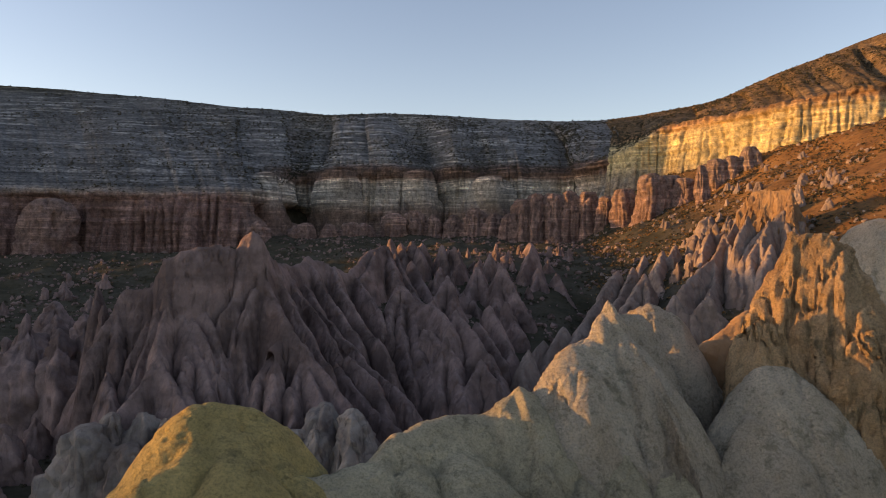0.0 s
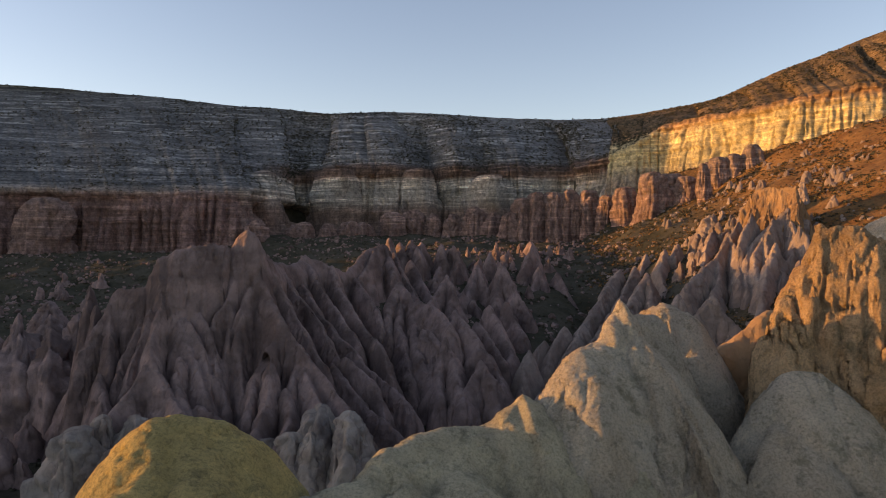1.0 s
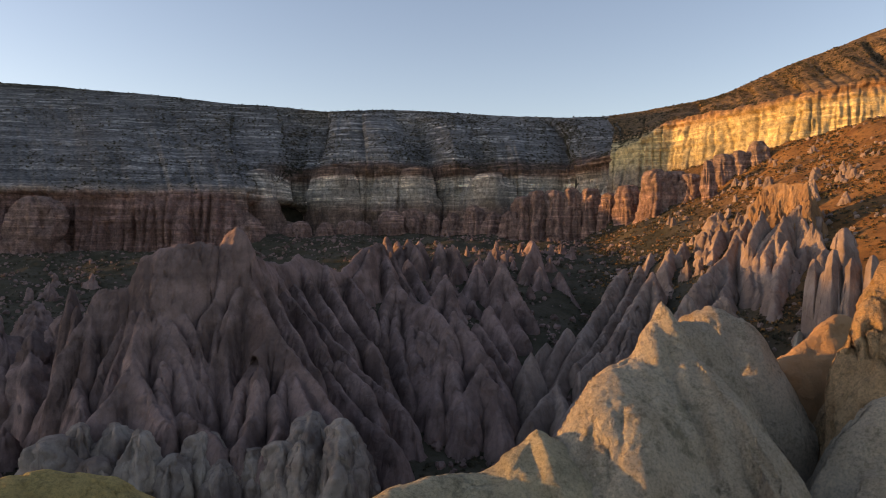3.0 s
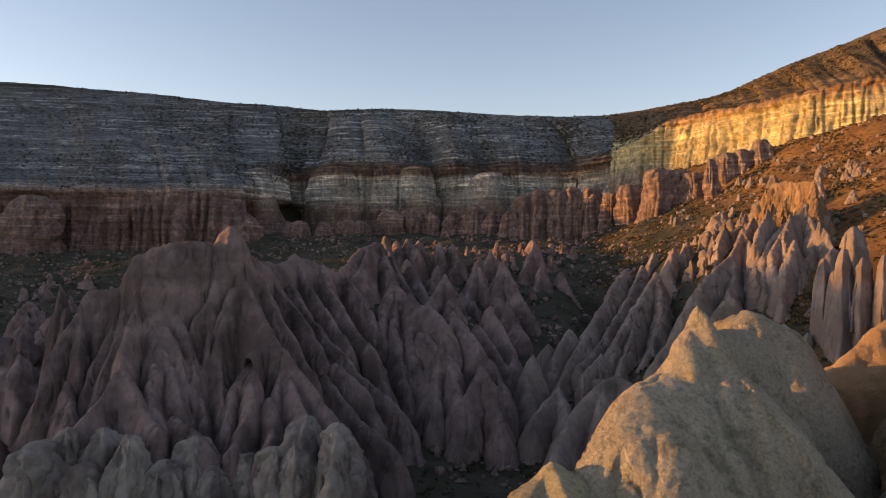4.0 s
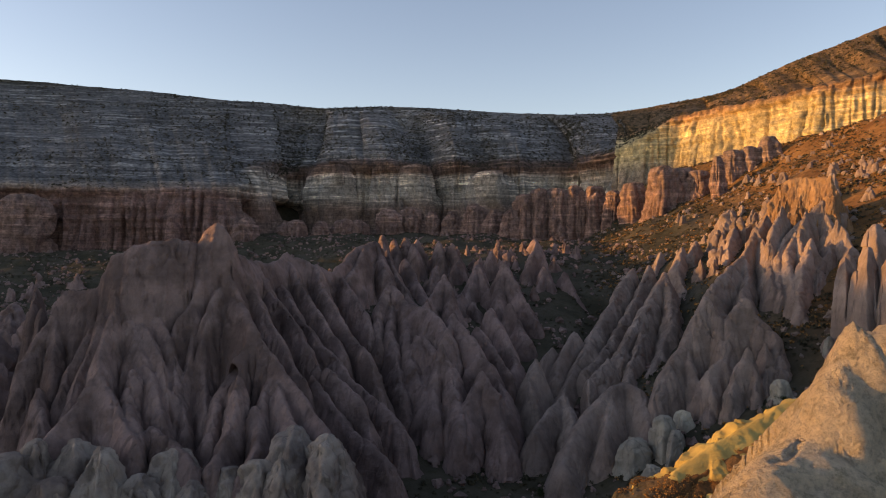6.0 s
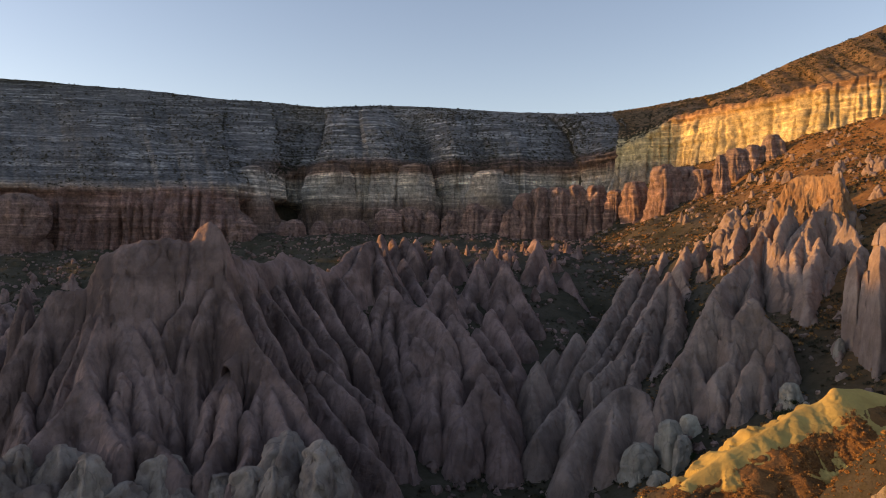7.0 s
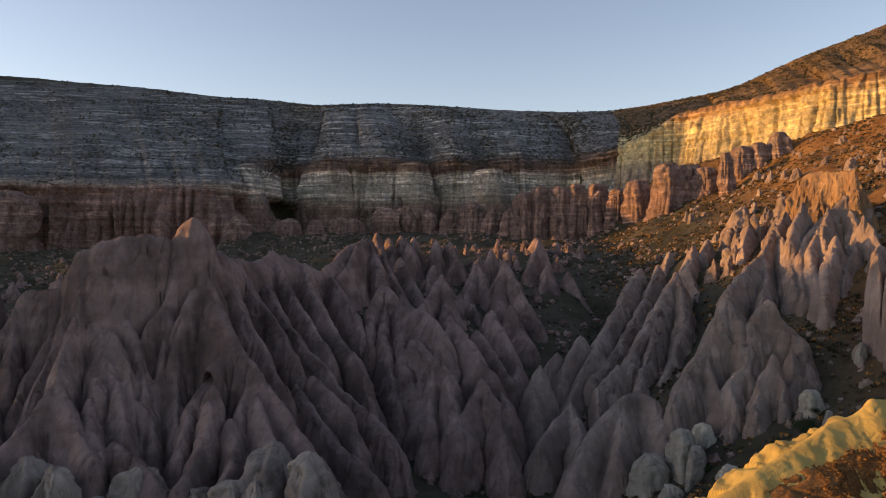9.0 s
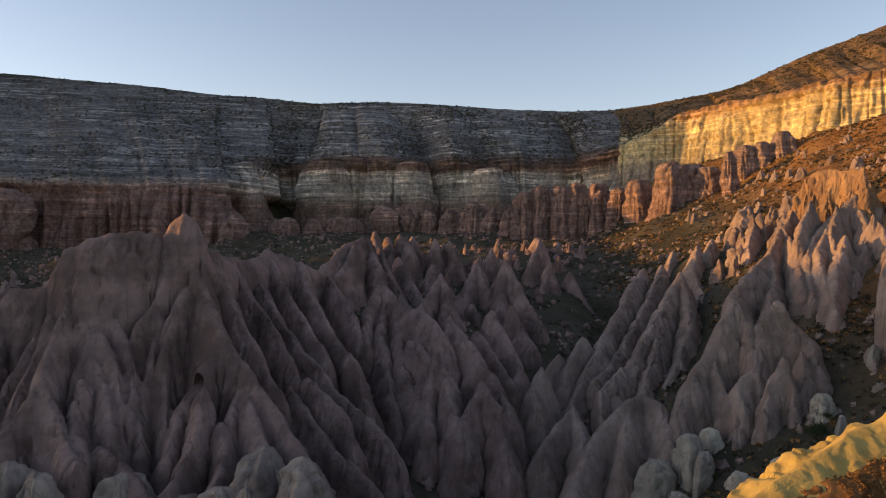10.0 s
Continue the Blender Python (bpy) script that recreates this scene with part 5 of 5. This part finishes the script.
# near rocks
def lumpy_rock(name, label, material, x0, x1, y0, y1, lumps, step=0.12, soft=0.28):
    """A rock of rounded lumps that run into one another. A lump: apex, foot, half width, and how domed it is."""
    global count
    count += 1
    seed = count * 3.17
    nx, ny = int((x1 - x0) / step), int((y1 - y0) / step)
    x, y = np.meshgrid(np.linspace(x0, x1, nx), np.linspace(y0, y1, ny), indexing="ij")
    wx = x + 0.35 * perlin(x / 2.2, y / 2.2, seed) + 0.8 * perlin(x / 7, y / 7, seed + 3)
    wy = y + 0.35 * perlin(x / 2.2, y / 2.2, seed + 9) + 0.8 * perlin(x / 7, y / 7, seed + 6)
    total, heights = 0, []
    for ax, ay, az, fx, fy, fz, half, p in lumps:
        down = np.array([fx - ax, fy - ay])
        reach = max(np.hypot(*down), 0.5)
        down = down / reach
        a = (wx - ax) * down[0] + (wy - ay) * down[1]
        b = -(wx - ax) * down[1] + (wy - ay) * down[0]
        a = np.where(a > 0, a / max(reach, half), a / (half * 1.1))
        q = np.sqrt(a * a + (b / half) ** 2 + 1e-4)
        drop = (az - fz) * np.where(q < 1, q ** (1 / p), 1 + (q - 1) / p)
        drop = drop + 2.6 * half * np.maximum(q - 1.35, 0)
        heights.append(az - drop)
        total = total + np.exp(np.clip((az - drop - 50) / soft, -200, 80))
    z = 50 + soft * np.log(total + 1e-80)
    low = land(x, y) - 3
    # the sides come down to the ground within the plot
    edge = np.minimum(np.minimum(x - x0, x1 - x), np.minimum(y - y0, y1 - y))
    z = np.maximum(np.minimum(z, low + 7.0 * edge), low)
    gx, gy = np.gradient(z, step)
    size = np.sqrt(1 + gx * gx + gy * gy)
    n = np.stack([-gx, -gy, np.ones_like(z)], -1) / size[..., None]
    gap, own = cells(x / 1.5 + seed, y / 1.5, z / 2.2)
    push = (0.22 * fbm(x / 1.7, y / 1.7, z / 2.0 + seed, 4) + 0.07 * fbm(x / 0.45, y / 0.45, z / 0.5, 3) + 0.12 * (np.minimum(gap, 0.4) - 0.2))
    co = np.stack([x, y, z], -1) + n * push[..., None]
    keep = (z > low + 0.4).ravel()
    faces = grid_faces(nx, ny)
    faces = faces[keep[faces].any(axis=1)]
    used, faces = np.unique(faces, return_inverse=True)
    origin = np.array([(x0 + x1) / 2, (y0 + y1) / 2, 20.0])
    co, faces = co.reshape(-1, 3)[used] - origin, faces.reshape(-1, 4)
    ob = tagged(new(name), label, "rock")
    ob.location = origin
    owner = np.argmax(np.stack(heights), 0).ravel()[used][faces[:, 0]]
    for k in range(len(lumps)):
        own_faces = faces[owner == k]
        if len(own_faces):
            keep, own_faces = np.unique(own_faces, return_inverse=True)
            lobe = mesh_object("knob" if lumps[k][6] < 1.2 else "lobe", co[keep], own_faces.reshape(-1, 4), material)
            lobe.parent = ob
    return ob



ochre_dome = RockMass("rock_dome", "yellow ochre tuff dome with lichen and a sunlit flank", OCHRE, -24, 2, 20, 46, 0.11, 51.3, scale=0.3, deep=2.5, spread=2.5, keen=0.3, bulge=0.07, rough=0.5, rill=0.02)
ochre_dome.rib(0.45, 0.7, 1.35, (-11.83, 34.00, 52.46), (-11.40, 32.40, 51.43), (-11.52, 31.20, 50.83), (-12.58, 30.00, 50.28), (-13.33, 29.30, 49.58))
ochre_dome.rib(1.4, 1.0, 0.9, (-11.76, 34.20, 52.55), (-11.28, 34.80, 52.50), (-10.57, 35.20, 52.25), (-9.70, 35.60, 51.96), (-9.08, 35.60, 51.42))
ochre_dome.rib(1.2, 1.0, 0.7, (-9.70, 35.60, 51.96), (-8.34, 34.40, 50.49), (-7.01, 33.50, 49.41), (-5.68, 32.00, 48.36))
ochre_dome.rib(1.6, 0.6, 0.6, (-10.55, 33.80, 51.99), (-9.68, 31.80, 50.70), (-8.89, 30.00, 49.56))
ochre_dome.build()

olive_ridge = RockMass("rock_ridge", "pale olive tuff ridge with a small spire and a saddle", OLIVE, -15, 24, 24, 52, 0.11, 57.9, scale=0.3, deep=2.5, spread=0.9, keen=0.3, bulge=0.06, rough=0.5, rill=0.02)
olive_ridge.rib(0.9, 2.0, 0.75, (-7.65, 34.00, 48.98), (-6.09, 34.30, 48.97), (-4.57, 35.20, 49.21), (-3.39, 36.00, 49.33), (-2.92, 36.80, 49.76), (-2.44, 37.60, 50.20), (-1.05, 39.00, 50.57), (0.19, 40.00, 50.65), (2.14, 41.00, 50.51), (3.32, 41.50, 50.83), (4.00, 41.70, 51.41), (4.37, 41.80, 51.82))
olive_ridge.rib(0.3, 2.0, 1.2, (4.37, 41.80, 51.82), (5.06, 42.30, 51.29), (6.02, 43.20, 51.27))
olive_ridge.rib(0.22, 1.2, 1.3, (4.37, 41.80, 51.82), (4.71, 41.00, 50.94), (4.88, 40.00, 50.27), (5.14, 38.60, 49.02), (5.54, 37.60, 48.11))
olive_ridge.rib(1.0, 0.8, 1.3, (-2.50, 37.60, 50.14), (-1.97, 36.50, 49.56), (-1.61, 35.00, 48.66))
olive_ridge.rib(1.5, 0.6, 0.6, (0.51, 40.00, 50.52), (0.77, 37.60, 49.30), (0.86, 35.00, 47.77))
olive_ridge.rib(1.1, 1.1, 1.0, (6.64, 43.20, 51.20), (8.26, 42.40, 50.90), (9.36, 41.00, 49.47), (9.80, 39.40, 48.01), (9.76, 38.00, 46.63))
olive_ridge.rib(1.1, 3.2, 0.8, (12.41, 42.80, 50.13), (12.85, 41.80, 49.04), (13.41, 40.20, 47.67), (13.83, 38.60, 46.27))
olive_ridge.rib(1.2, 0.9, 0.9, (7.02, 41.00, 49.64), (6.98, 39.00, 47.98), (6.86, 37.50, 46.66))
olive_ridge.build()

grey_crag = RockMass("rock_crag", "rough grey brown tuff crag with a sunlit horn", GREY, -1, 24, 33, 56, 0.1, 63.1, [(11.85, 44.9, 55.75, 0.3, 0.25, 0.5)], scale=0.3, deep=2.5, spread=0.6, keen=0.3, bulge=0.12, rough=0.6, rill=0.06)
grey_crag.rib(1.5, 0.7, 2.0, (9.35, 44.70, 54.44), (7.93, 43.90, 54.12), (7.46, 43.20, 52.85), (7.21, 42.50, 51.45))
grey_crag.rib(0.3, 1.2, 2.0, (10.37, 45.30, 56.81), (10.01, 45.10, 55.89), (9.42, 44.70, 54.58))
grey_crag.rib(0.2, 0.6, 1.1, (10.55, 45.30, 55.98), (11.16, 44.30, 54.77), (11.80, 43.30, 53.58), (12.05, 42.70, 52.52))
grey_crag.rib(1.0, 3.4, 2.2, (10.58, 45.40, 55.97), (12.67, 46.20, 55.79), (13.34, 46.00, 54.57), (14.02, 45.60, 52.45), (14.76, 45.00, 50.48), (14.64, 44.00, 48.35))
grey_crag.rib(0.9, 0.8, 1.0, (12.05, 42.70, 52.52), (12.21, 42.10, 50.86), (12.43, 41.50, 49.35))
grey_crag.build()

back_dome = RockMass("rock_dome", "grey tuff dome behind the pitted crag", GREY, 5, 27, 42, 60, 0.14, 67.7, scale=0.3, deep=2.5, spread=0.6, keen=0.3, bulge=0.16, rough=0.6, rill=0.2)
back_dome.rib(1.2, 3.0, 1.4, (13.45, 50.50, 55.72), (14.49, 50.50, 56.12), (15.75, 50.20, 55.58), (17.33, 49.60, 52.57), (17.55, 49.00, 50.33))
back_dome.rib(1.2, 1.2, 1.2, (15.05, 50.50, 55.84), (15.24, 49.20, 53.02), (15.44, 48.00, 50.15))
back_dome.build()

high_crag = RockMass("rock_crag", "high rugged orange crag with a craggy sunlit face", RUGGED, 12, 42, 32, 58, 0.11, 71.9, scale=0.3, deep=2.5, spread=0.6, keen=0.3, bulge=0.09, rough=1.9, rill=0.22)
high_crag.rib(0.5, 2.4, 2.4, (23.31, 47.60, 61.09), (23.59, 47.40, 60.79), (24.48, 47.10, 61.05), (25.44, 46.80, 60.89), (26.09, 46.50, 60.33))
high_crag.rib(0.7, 2.0, 1.6, (26.09, 46.50, 60.33), (26.72, 46.20, 58.76), (27.27, 45.70, 56.41), (27.86, 45.20, 53.95), (28.18, 44.40, 50.89))
high_crag.rib(0.3, 1.2, 1.0, (26.09, 46.50, 60.33), (26.18, 45.70, 57.86), (26.16, 45.10, 55.75), (26.16, 44.50, 53.69), (26.52, 43.70, 50.62), (26.51, 43.00, 47.77))
high_crag.rib(0.35, 2.2, 3.0, (23.31, 47.60, 61.09), (23.00, 47.90, 59.58), (22.17, 47.90, 58.10), (21.05, 47.60, 56.83))
high_crag.rib(0.5, 1.3, 6.0, (22.12, 47.80, 58.11), (21.07, 47.40, 57.03), (20.41, 47.00, 55.94), (20.30, 46.40, 53.79), (20.27, 46.00, 52.02))
high_crag.rib(0.18, 2.0, 2.0, (23.21, 47.40, 61.16), (23.04, 47.20, 60.41))
high_crag.rib(0.15, 2.0, 2.0, (22.04, 47.80, 58.37), (21.83, 47.50, 57.59))
high_crag.build()

low_dome = RockMass("rock_dome", "smooth pale grey tuff dome below the high crag", GREY, 10, 34, 31, 52, 0.12, 77.3, scale=0.3, deep=2.5, spread=0.6, keen=0.3, bulge=0.09, rough=0.45, rill=0.02)
low_dome.rib(1.0, 1.5, 0.8, (19.94, 44.30, 52.73), (21.02, 44.50, 52.74), (21.76, 44.00, 52.23), (22.48, 42.60, 49.74), (23.26, 41.00, 47.36), (24.00, 39.80, 45.52))
low_dome.rib(1.0, 0.5, 5.0, (19.94, 44.30, 52.73), (18.95, 43.40, 51.09), (18.08, 42.40, 49.28), (17.28, 41.00, 47.36), (17.03, 39.80, 45.84))
low_dome.rib(1.8, 0.6, 0.6, (20.57, 43.20, 50.62), (20.17, 41.60, 48.17), (19.71, 40.00, 45.93))
low_dome.build()

lumpy_rock("rock_dome", "smooth pale tuff dome on the hillside", GREY, 34, 84, 68, 106, [
    (52.9, 86.0, 63.6, 48.5, 81.0, 54.9, 7.1, 0.45),
    (59.7, 88.0, 65.0, 55.6, 82.0, 54.9, 9.7, 0.45),
])

lumpy_rock("rock_ledge", "low rusty ledge in the sun beside the crag", RED, 12, 32, 46, 62, [
    (23.5, 53.5, 55.4, 19.4, 52.0, 53.4, 1.1, 0.70),
    (25.6, 56.0, 54.7, 22.9, 53.0, 52.5, 2.5, 0.60),
])
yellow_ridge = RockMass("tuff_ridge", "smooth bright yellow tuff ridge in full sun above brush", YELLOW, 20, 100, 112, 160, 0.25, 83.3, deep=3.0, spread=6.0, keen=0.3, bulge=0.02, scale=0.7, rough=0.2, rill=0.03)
yellow_ridge.rib(0.8, 1.3, 0.62, (25.12, 125.50, 20.82), (30.95, 128.00, 24.53), (34.22, 130.00, 27.29), (41.09, 133.00, 30.14), (46.49, 135.50, 31.99), (52.11, 138.00, 34.29), (57.00, 139.50, 35.69), (59.88, 140.50, 37.40), (64.27, 142.00, 37.02), (70.01, 143.00, 35.63))
yellow_ridge.rib(0.7, 1.0, 1.0, (59.88, 140.50, 37.32), (58.60, 137.00, 34.36), (57.25, 134.00, 31.67))
yellow_ridge.rib(0.7, 0.9, 0.9, (52.11, 138.00, 34.29), (51.78, 136.00, 32.58), (50.95, 134.00, 31.11))
yellow_ridge.build()

brush_slope = RockMass("brush_slope", "rusty brush-covered earth slope below the yellow ridge", BRUSHY, 16, 96, 96, 150, 0.3, 89.9, deep=3.0, spread=6.0, keen=0.0, bulge=0.0, rill=0.1, rough=0.5)
brush_slope.rib(2.0, 0.8, 0.62, (23.68, 125.50, 21.54), (31.04, 128.30, 25.61), (34.15, 129.80, 26.90), (36.72, 129.60, 27.27), (43.56, 131.50, 29.41), (49.91, 133.50, 31.09), (54.23, 135.00, 32.20))
brush_slope.rib(1.5, 0.8, 0.62, (54.23, 135.00, 32.20), (56.92, 136.00, 32.98), (60.59, 138.50, 35.08), (68.12, 140.00, 35.25), (79.59, 142.00, 34.30))
brush_slope.rib(1.5, 0.6, 0.6, (49.67, 133.00, 30.22), (48.47, 129.00, 27.61), (46.84, 125.00, 25.32))
brush_slope.rib(1.5, 0.6, 0.6, (60.30, 138.00, 34.53), (58.44, 132.00, 30.50), (55.67, 126.00, 26.41))
brush_slope.rib(1.5, 0.6, 0.6, (40.65, 130.00, 28.04), (39.94, 126.50, 25.51), (38.76, 122.00, 22.95))
brush_slope = brush_slope.build()


# ---- loose cones, scrub and stones ----
def scatter(make, number, x0, x1, y0, y1, low, high, seed, keep=lambda x, y: True):
    """Small cones in clusters over a stretch of slope."""
    rnd = random.Random(seed)
    made = 0
    while made < number:
        x, y = rnd.uniform(x0, x1), rnd.uniform(y0, y1)
        if not keep(x, y) or perlin(x / 22, y / 22, seed) < rnd.uniform(-0.35, 0.25):
            continue
        h = low + (high - low) * rnd.random() ** 1.8
        z = float(land(x, y))
        fall = rnd.uniform(0.1, 0.5) * h
        make(x, y, z + h, x + rnd.uniform(-0.6, 0.6) * fall, y - fall, z, h * rnd.uniform(0.38, 0.6), rnd.uniform(0.45, 0.65))
        made += 1


small = kind_of_rock("rock_cone", "small pointed rose tuff cone on a scrubby slope", ROSE, "small cones of the slopes", rings=28, turns=36, sink=2)
sunny = kind_of_rock("rock_cone", "small sunlit peach tuff cone on the rusty slope", PEACH, "small cones of the eastern slope", rings=28, turns=36, sink=2)
scatter(small, 150, -45, 75, 305, 430, 2, 7, 5, lambda x, y: x < 40 + (y - 300) * 0.35)
scatter(sunny, 60, 80, 190, 258, 335, 3, 9, 6, lambda x, y: 0.30 * y + 6 < x < 0.56 * y)
scatter(sunny, 25, 95, 240, 335, 420, 2, 6, 9, lambda x, y: 0.30 * y + 2 < x < 0.56 * y)
scatter(small, 60, -290, -105, 230, 440, 4, 11, 7, lambda x, y: x > -0.62 * y)
scatter(small, 30, -125, -60, 165, 215, 6, 16, 8)


def clumps(name, places, size, leaves, material, label, category, seed):
    """Low scrub as one mass of small leaf blades."""
    r = np.random.RandomState(seed)
    n = len(places)
    rad = size * (0.45 + 0.9 * r.rand(n) ** 2)
    d = r.normal(size=(n, leaves, 3))
    d /= np.linalg.norm(d, axis=2, keepdims=True)
    d[..., 2] = np.abs(d[..., 2]) * 0.8
    c = places[:, None] + d * (rad[:, None, None] * r.uniform(0.5, 1.0, (n, leaves, 1)))
    u = r.normal(size=(n, leaves, 3))
    w = np.cross(u, r.normal(size=(n, leaves, 3)))
    u *= rad[:, None, None] * 0.42 / np.linalg.norm(u, axis=2, keepdims=True)
    w *= rad[:, None, None] * 0.30 / np.linalg.norm(w, axis=2, keepdims=True)
    quad = np.stack([c - u, c + w, c + u * 1.2, c - w], 2).reshape(-1, 3)
    ob = mesh_object(name, quad, np.arange(len(quad)).reshape(-1, 4), material, False)
    return tagged(ob, label, category, kind="stuff")


def on_land(number, x0, x1, y0, y1, cut, seed, keep):
    """Places strewn in patches over the ground."""
    r = np.random.RandomState(seed)
    x, y = r.uniform(x0, x1, number), r.uniform(y0, y1, number)
    ok = (fbm(x / 30, y / 30, 5, 3) + r.uniform(-0.5, 0.5, number) > cut) & keep(x, y)
    return np.stack([x[ok], y[ok], land(x[ok], y[ok])], -1)


def on_sheet(sheet, number, first, cut, seed):
    """Places strewn over the slope above a cliff, thicker in the gullies and along ledges."""
    r = np.random.RandomState(seed)
    i = r.uniform(first, sheet.shape[0] - 6, number)
    j = r.randint(0, sheet.shape[1] - 1, number)
    k = i.astype(int)
    f = (i - k)[:, None]
    p = sheet[k, j] * (1 - f) + sheet[k + 1, j] * f
    gully = sum(np.exp(-((p[:, 0] - mid) / 16) ** 2) for mid in (-128, -265, 97, -22, 34))
    wet = gully + fbm(p[:, 0] / 60, p[:, 1] / 60, p[:, 2] / 25, 3) + 0.7 * perlin(p[:, 2] / 6, 0.3, p[:, 0] / 90) + r.uniform(-0.7, 0.7, number)
    return p[wet > cut]


clumps("scrub", on_land(26000, -340, 130, 175, 600, -0.1, 21, lambda x, y: x < 60 + 0.2 * (y - 200)), 0.9, 12, SCRUB, "low dark green scrub scattered over the valley", "scrub", 31)
clumps("dry_scrub", on_land(22000, 40, 330, 100, 540, -0.05, 22, lambda x, y: x > 40 + 0.2 * (y - 200)), 0.8, 10, RUST, "rusty dry scrub on the sunlit slope", "scrub", 32)
clumps("hill_brush", on_land(16000, 25, 115, 92, 150, -0.4, 26, lambda x, y: x > 25), 0.3, 14, RUST, "dense rusty brush covering the near hill", "scrub", 36)
slope_at = np.concatenate([np.array([v.co for v in c.data.vertices]) for c in brush_slope.children])
slope_at = slope_at[np.random.RandomState(40).permutation(len(slope_at))[:16000]] + np.array(brush_slope.location)
clumps("rust_brush", slope_at[fbm(slope_at[:, 0] / 6, slope_at[:, 1] / 6, 2.0, 3) > -0.2], 0.26, 12, RUST, "rusty brush growing over the earth slope", "scrub", 41)
clumps("slope_scrub", on_land(30000, 50, 330, 150, 540, -0.05, 23, lambda x, y: x > 40 + 0.2 * (y - 200)), 0.9, 12, SCRUB, "dark scrub dotted over the eastern slope", "scrub", 33)
clumps("cliff_scrub", on_sheet(NORTH, 26000, 54, 0.1, 24), 1.3, 6, SCRUB, "dark scrub along the ledges of the grey escarpment", "scrub", 34)
clumps("hill_scrub", on_sheet(EAST, 9000, 56, -0.1, 25), 1.1, 7, SCRUB, "dark scrub dotted over the rusty hilltop", "scrub", 35)


def stones(name, places, size, material, label, seed):
    """Loose stones half sunk in the slope, as one mass."""
    r = np.random.RandomState(seed)
    ball = np.array([(math.cos(a) * math.cos(e), math.sin(a) * math.cos(e), math.sin(e)) for e in (-0.5, 0.35, 1.1) for a in np.arange(6) * math.pi / 3 + e])
    n = len(places)
    shape = ball[None] * r.uniform(0.65, 1.25, (n, 18, 1)) * (size * (0.35 + 1.3 * r.rand(n, 1, 1) ** 3)) * r.uniform(0.7, 1.3, (n, 1, 3))
    co = (shape + places[:, None]).reshape(-1, 3)
    ring = [(i * 6 + k, i * 6 + (k + 1) % 6, i * 6 + 6 + (k + 1) % 6, i * 6 + 6 + k) for i in (0, 1) for k in range(6)] + [(12, 13, 14, 15), (12, 15, 16, 17)]
    faces = (np.array(ring)[None] + 18 * np.arange(n)[:, None, None]).reshape(-1, 4)
    ob = mesh_object(name, co, faces, material, False)
    return tagged(ob, label, "stones", kind="stuff")


stones("stones", on_land(11000, -300, 100, 190, 560, -0.1, 41, lambda x, y: x < 70 + 0.2 * (y - 200)), 1.1, ROSE, "loose pale stones strewn over the scrubby valley", 51)
stones("slope_stones", on_land(5000, 60, 330, 180, 520, 0.05, 42, lambda x, y: x > 40 + 0.2 * (y - 200)), 1.0, PEACH, "loose peach stones on the rusty slope", 52)


def bush(x, y, wide, tall, seed, label):
    """A dense bush: a few bent stems and a ragged crown of small leaves."""
    r = np.random.RandomState(seed)
    z = float(land(x, y))
    ob = tagged(new("bush"), label, "bush", "bushes")
    ob.location = (x, y, z)
    for k in range(5):
        ang = k * 1.26 + r.rand()
        tip = np.array([math.cos(ang) * wide * 0.45, math.sin(ang) * wide * 0.45, tall * r.uniform(0.5, 0.75)])
        v = np.linspace(0, 1, 6)[:, None, None]
        a = (np.arange(6) * math.pi / 3)[None, :, None]
        ring = np.concatenate([np.cos(a), np.sin(a), 0 * a], 2) * (0.07 * wide / 2 * (1 - 0.7 * v))
        mid = tip * np.concatenate([v ** 1.3, v ** 1.3, v], 2) - np.array([0, 0, 0.3])
        stem = mesh_object("stem", (mid + ring).reshape(-1, 3), grid_faces(6, 6, True), STEM)
        stem.parent = ob
    lobes = r.normal(size=(14, 3))
    lobes /= np.linalg.norm(lobes, axis=1)[:, None]
    lobes = lobes * np.array([wide * 0.34, wide * 0.34, tall * 0.25]) + np.array([0, 0, tall * 0.55])
    n = 2600
    c = lobes[r.randint(0, 14, n)] + r.normal(size=(n, 3)) * np.array([wide * 0.11, wide * 0.11, tall * 0.12])
    c[:, 2] = np.maximum(c[:, 2], 0.05)
    u, w = r.normal(size=(n, 3)), r.normal(size=(n, 3))
    u *= 0.13 / np.linalg.norm(u, axis=1)[:, None]
    w *= 0.08 / np.linalg.norm(w, axis=1)[:, None]
    quad = np.stack([c - u, c + w, c + u, c - w], 1).reshape(-1, 3)
    crown = mesh_object("crown", quad, np.arange(len(quad)).reshape(-1, 4), BUSH, False)
    crown.parent = ob
    return ob


for k, (x, y, wide, tall) in enumerate([(74.4, 187.0, 4.6, 3.0), (79.3, 193.5, 3.0, 2.0), (54.9, 188.5, 2.6, 1.6), (57.5, 216.5, 3.2, 2.0), (23.8, 194.5, 1.4, 2.0), (73.7, 210.0, 2.4, 1.6), (68.2, 268.5, 3.0, 2.0), (46.0, 205.0, 2.4, 1.5)]):
    bush(x, y, wide, tall, 60 + k, "dark green leafy bush growing between the rocks")
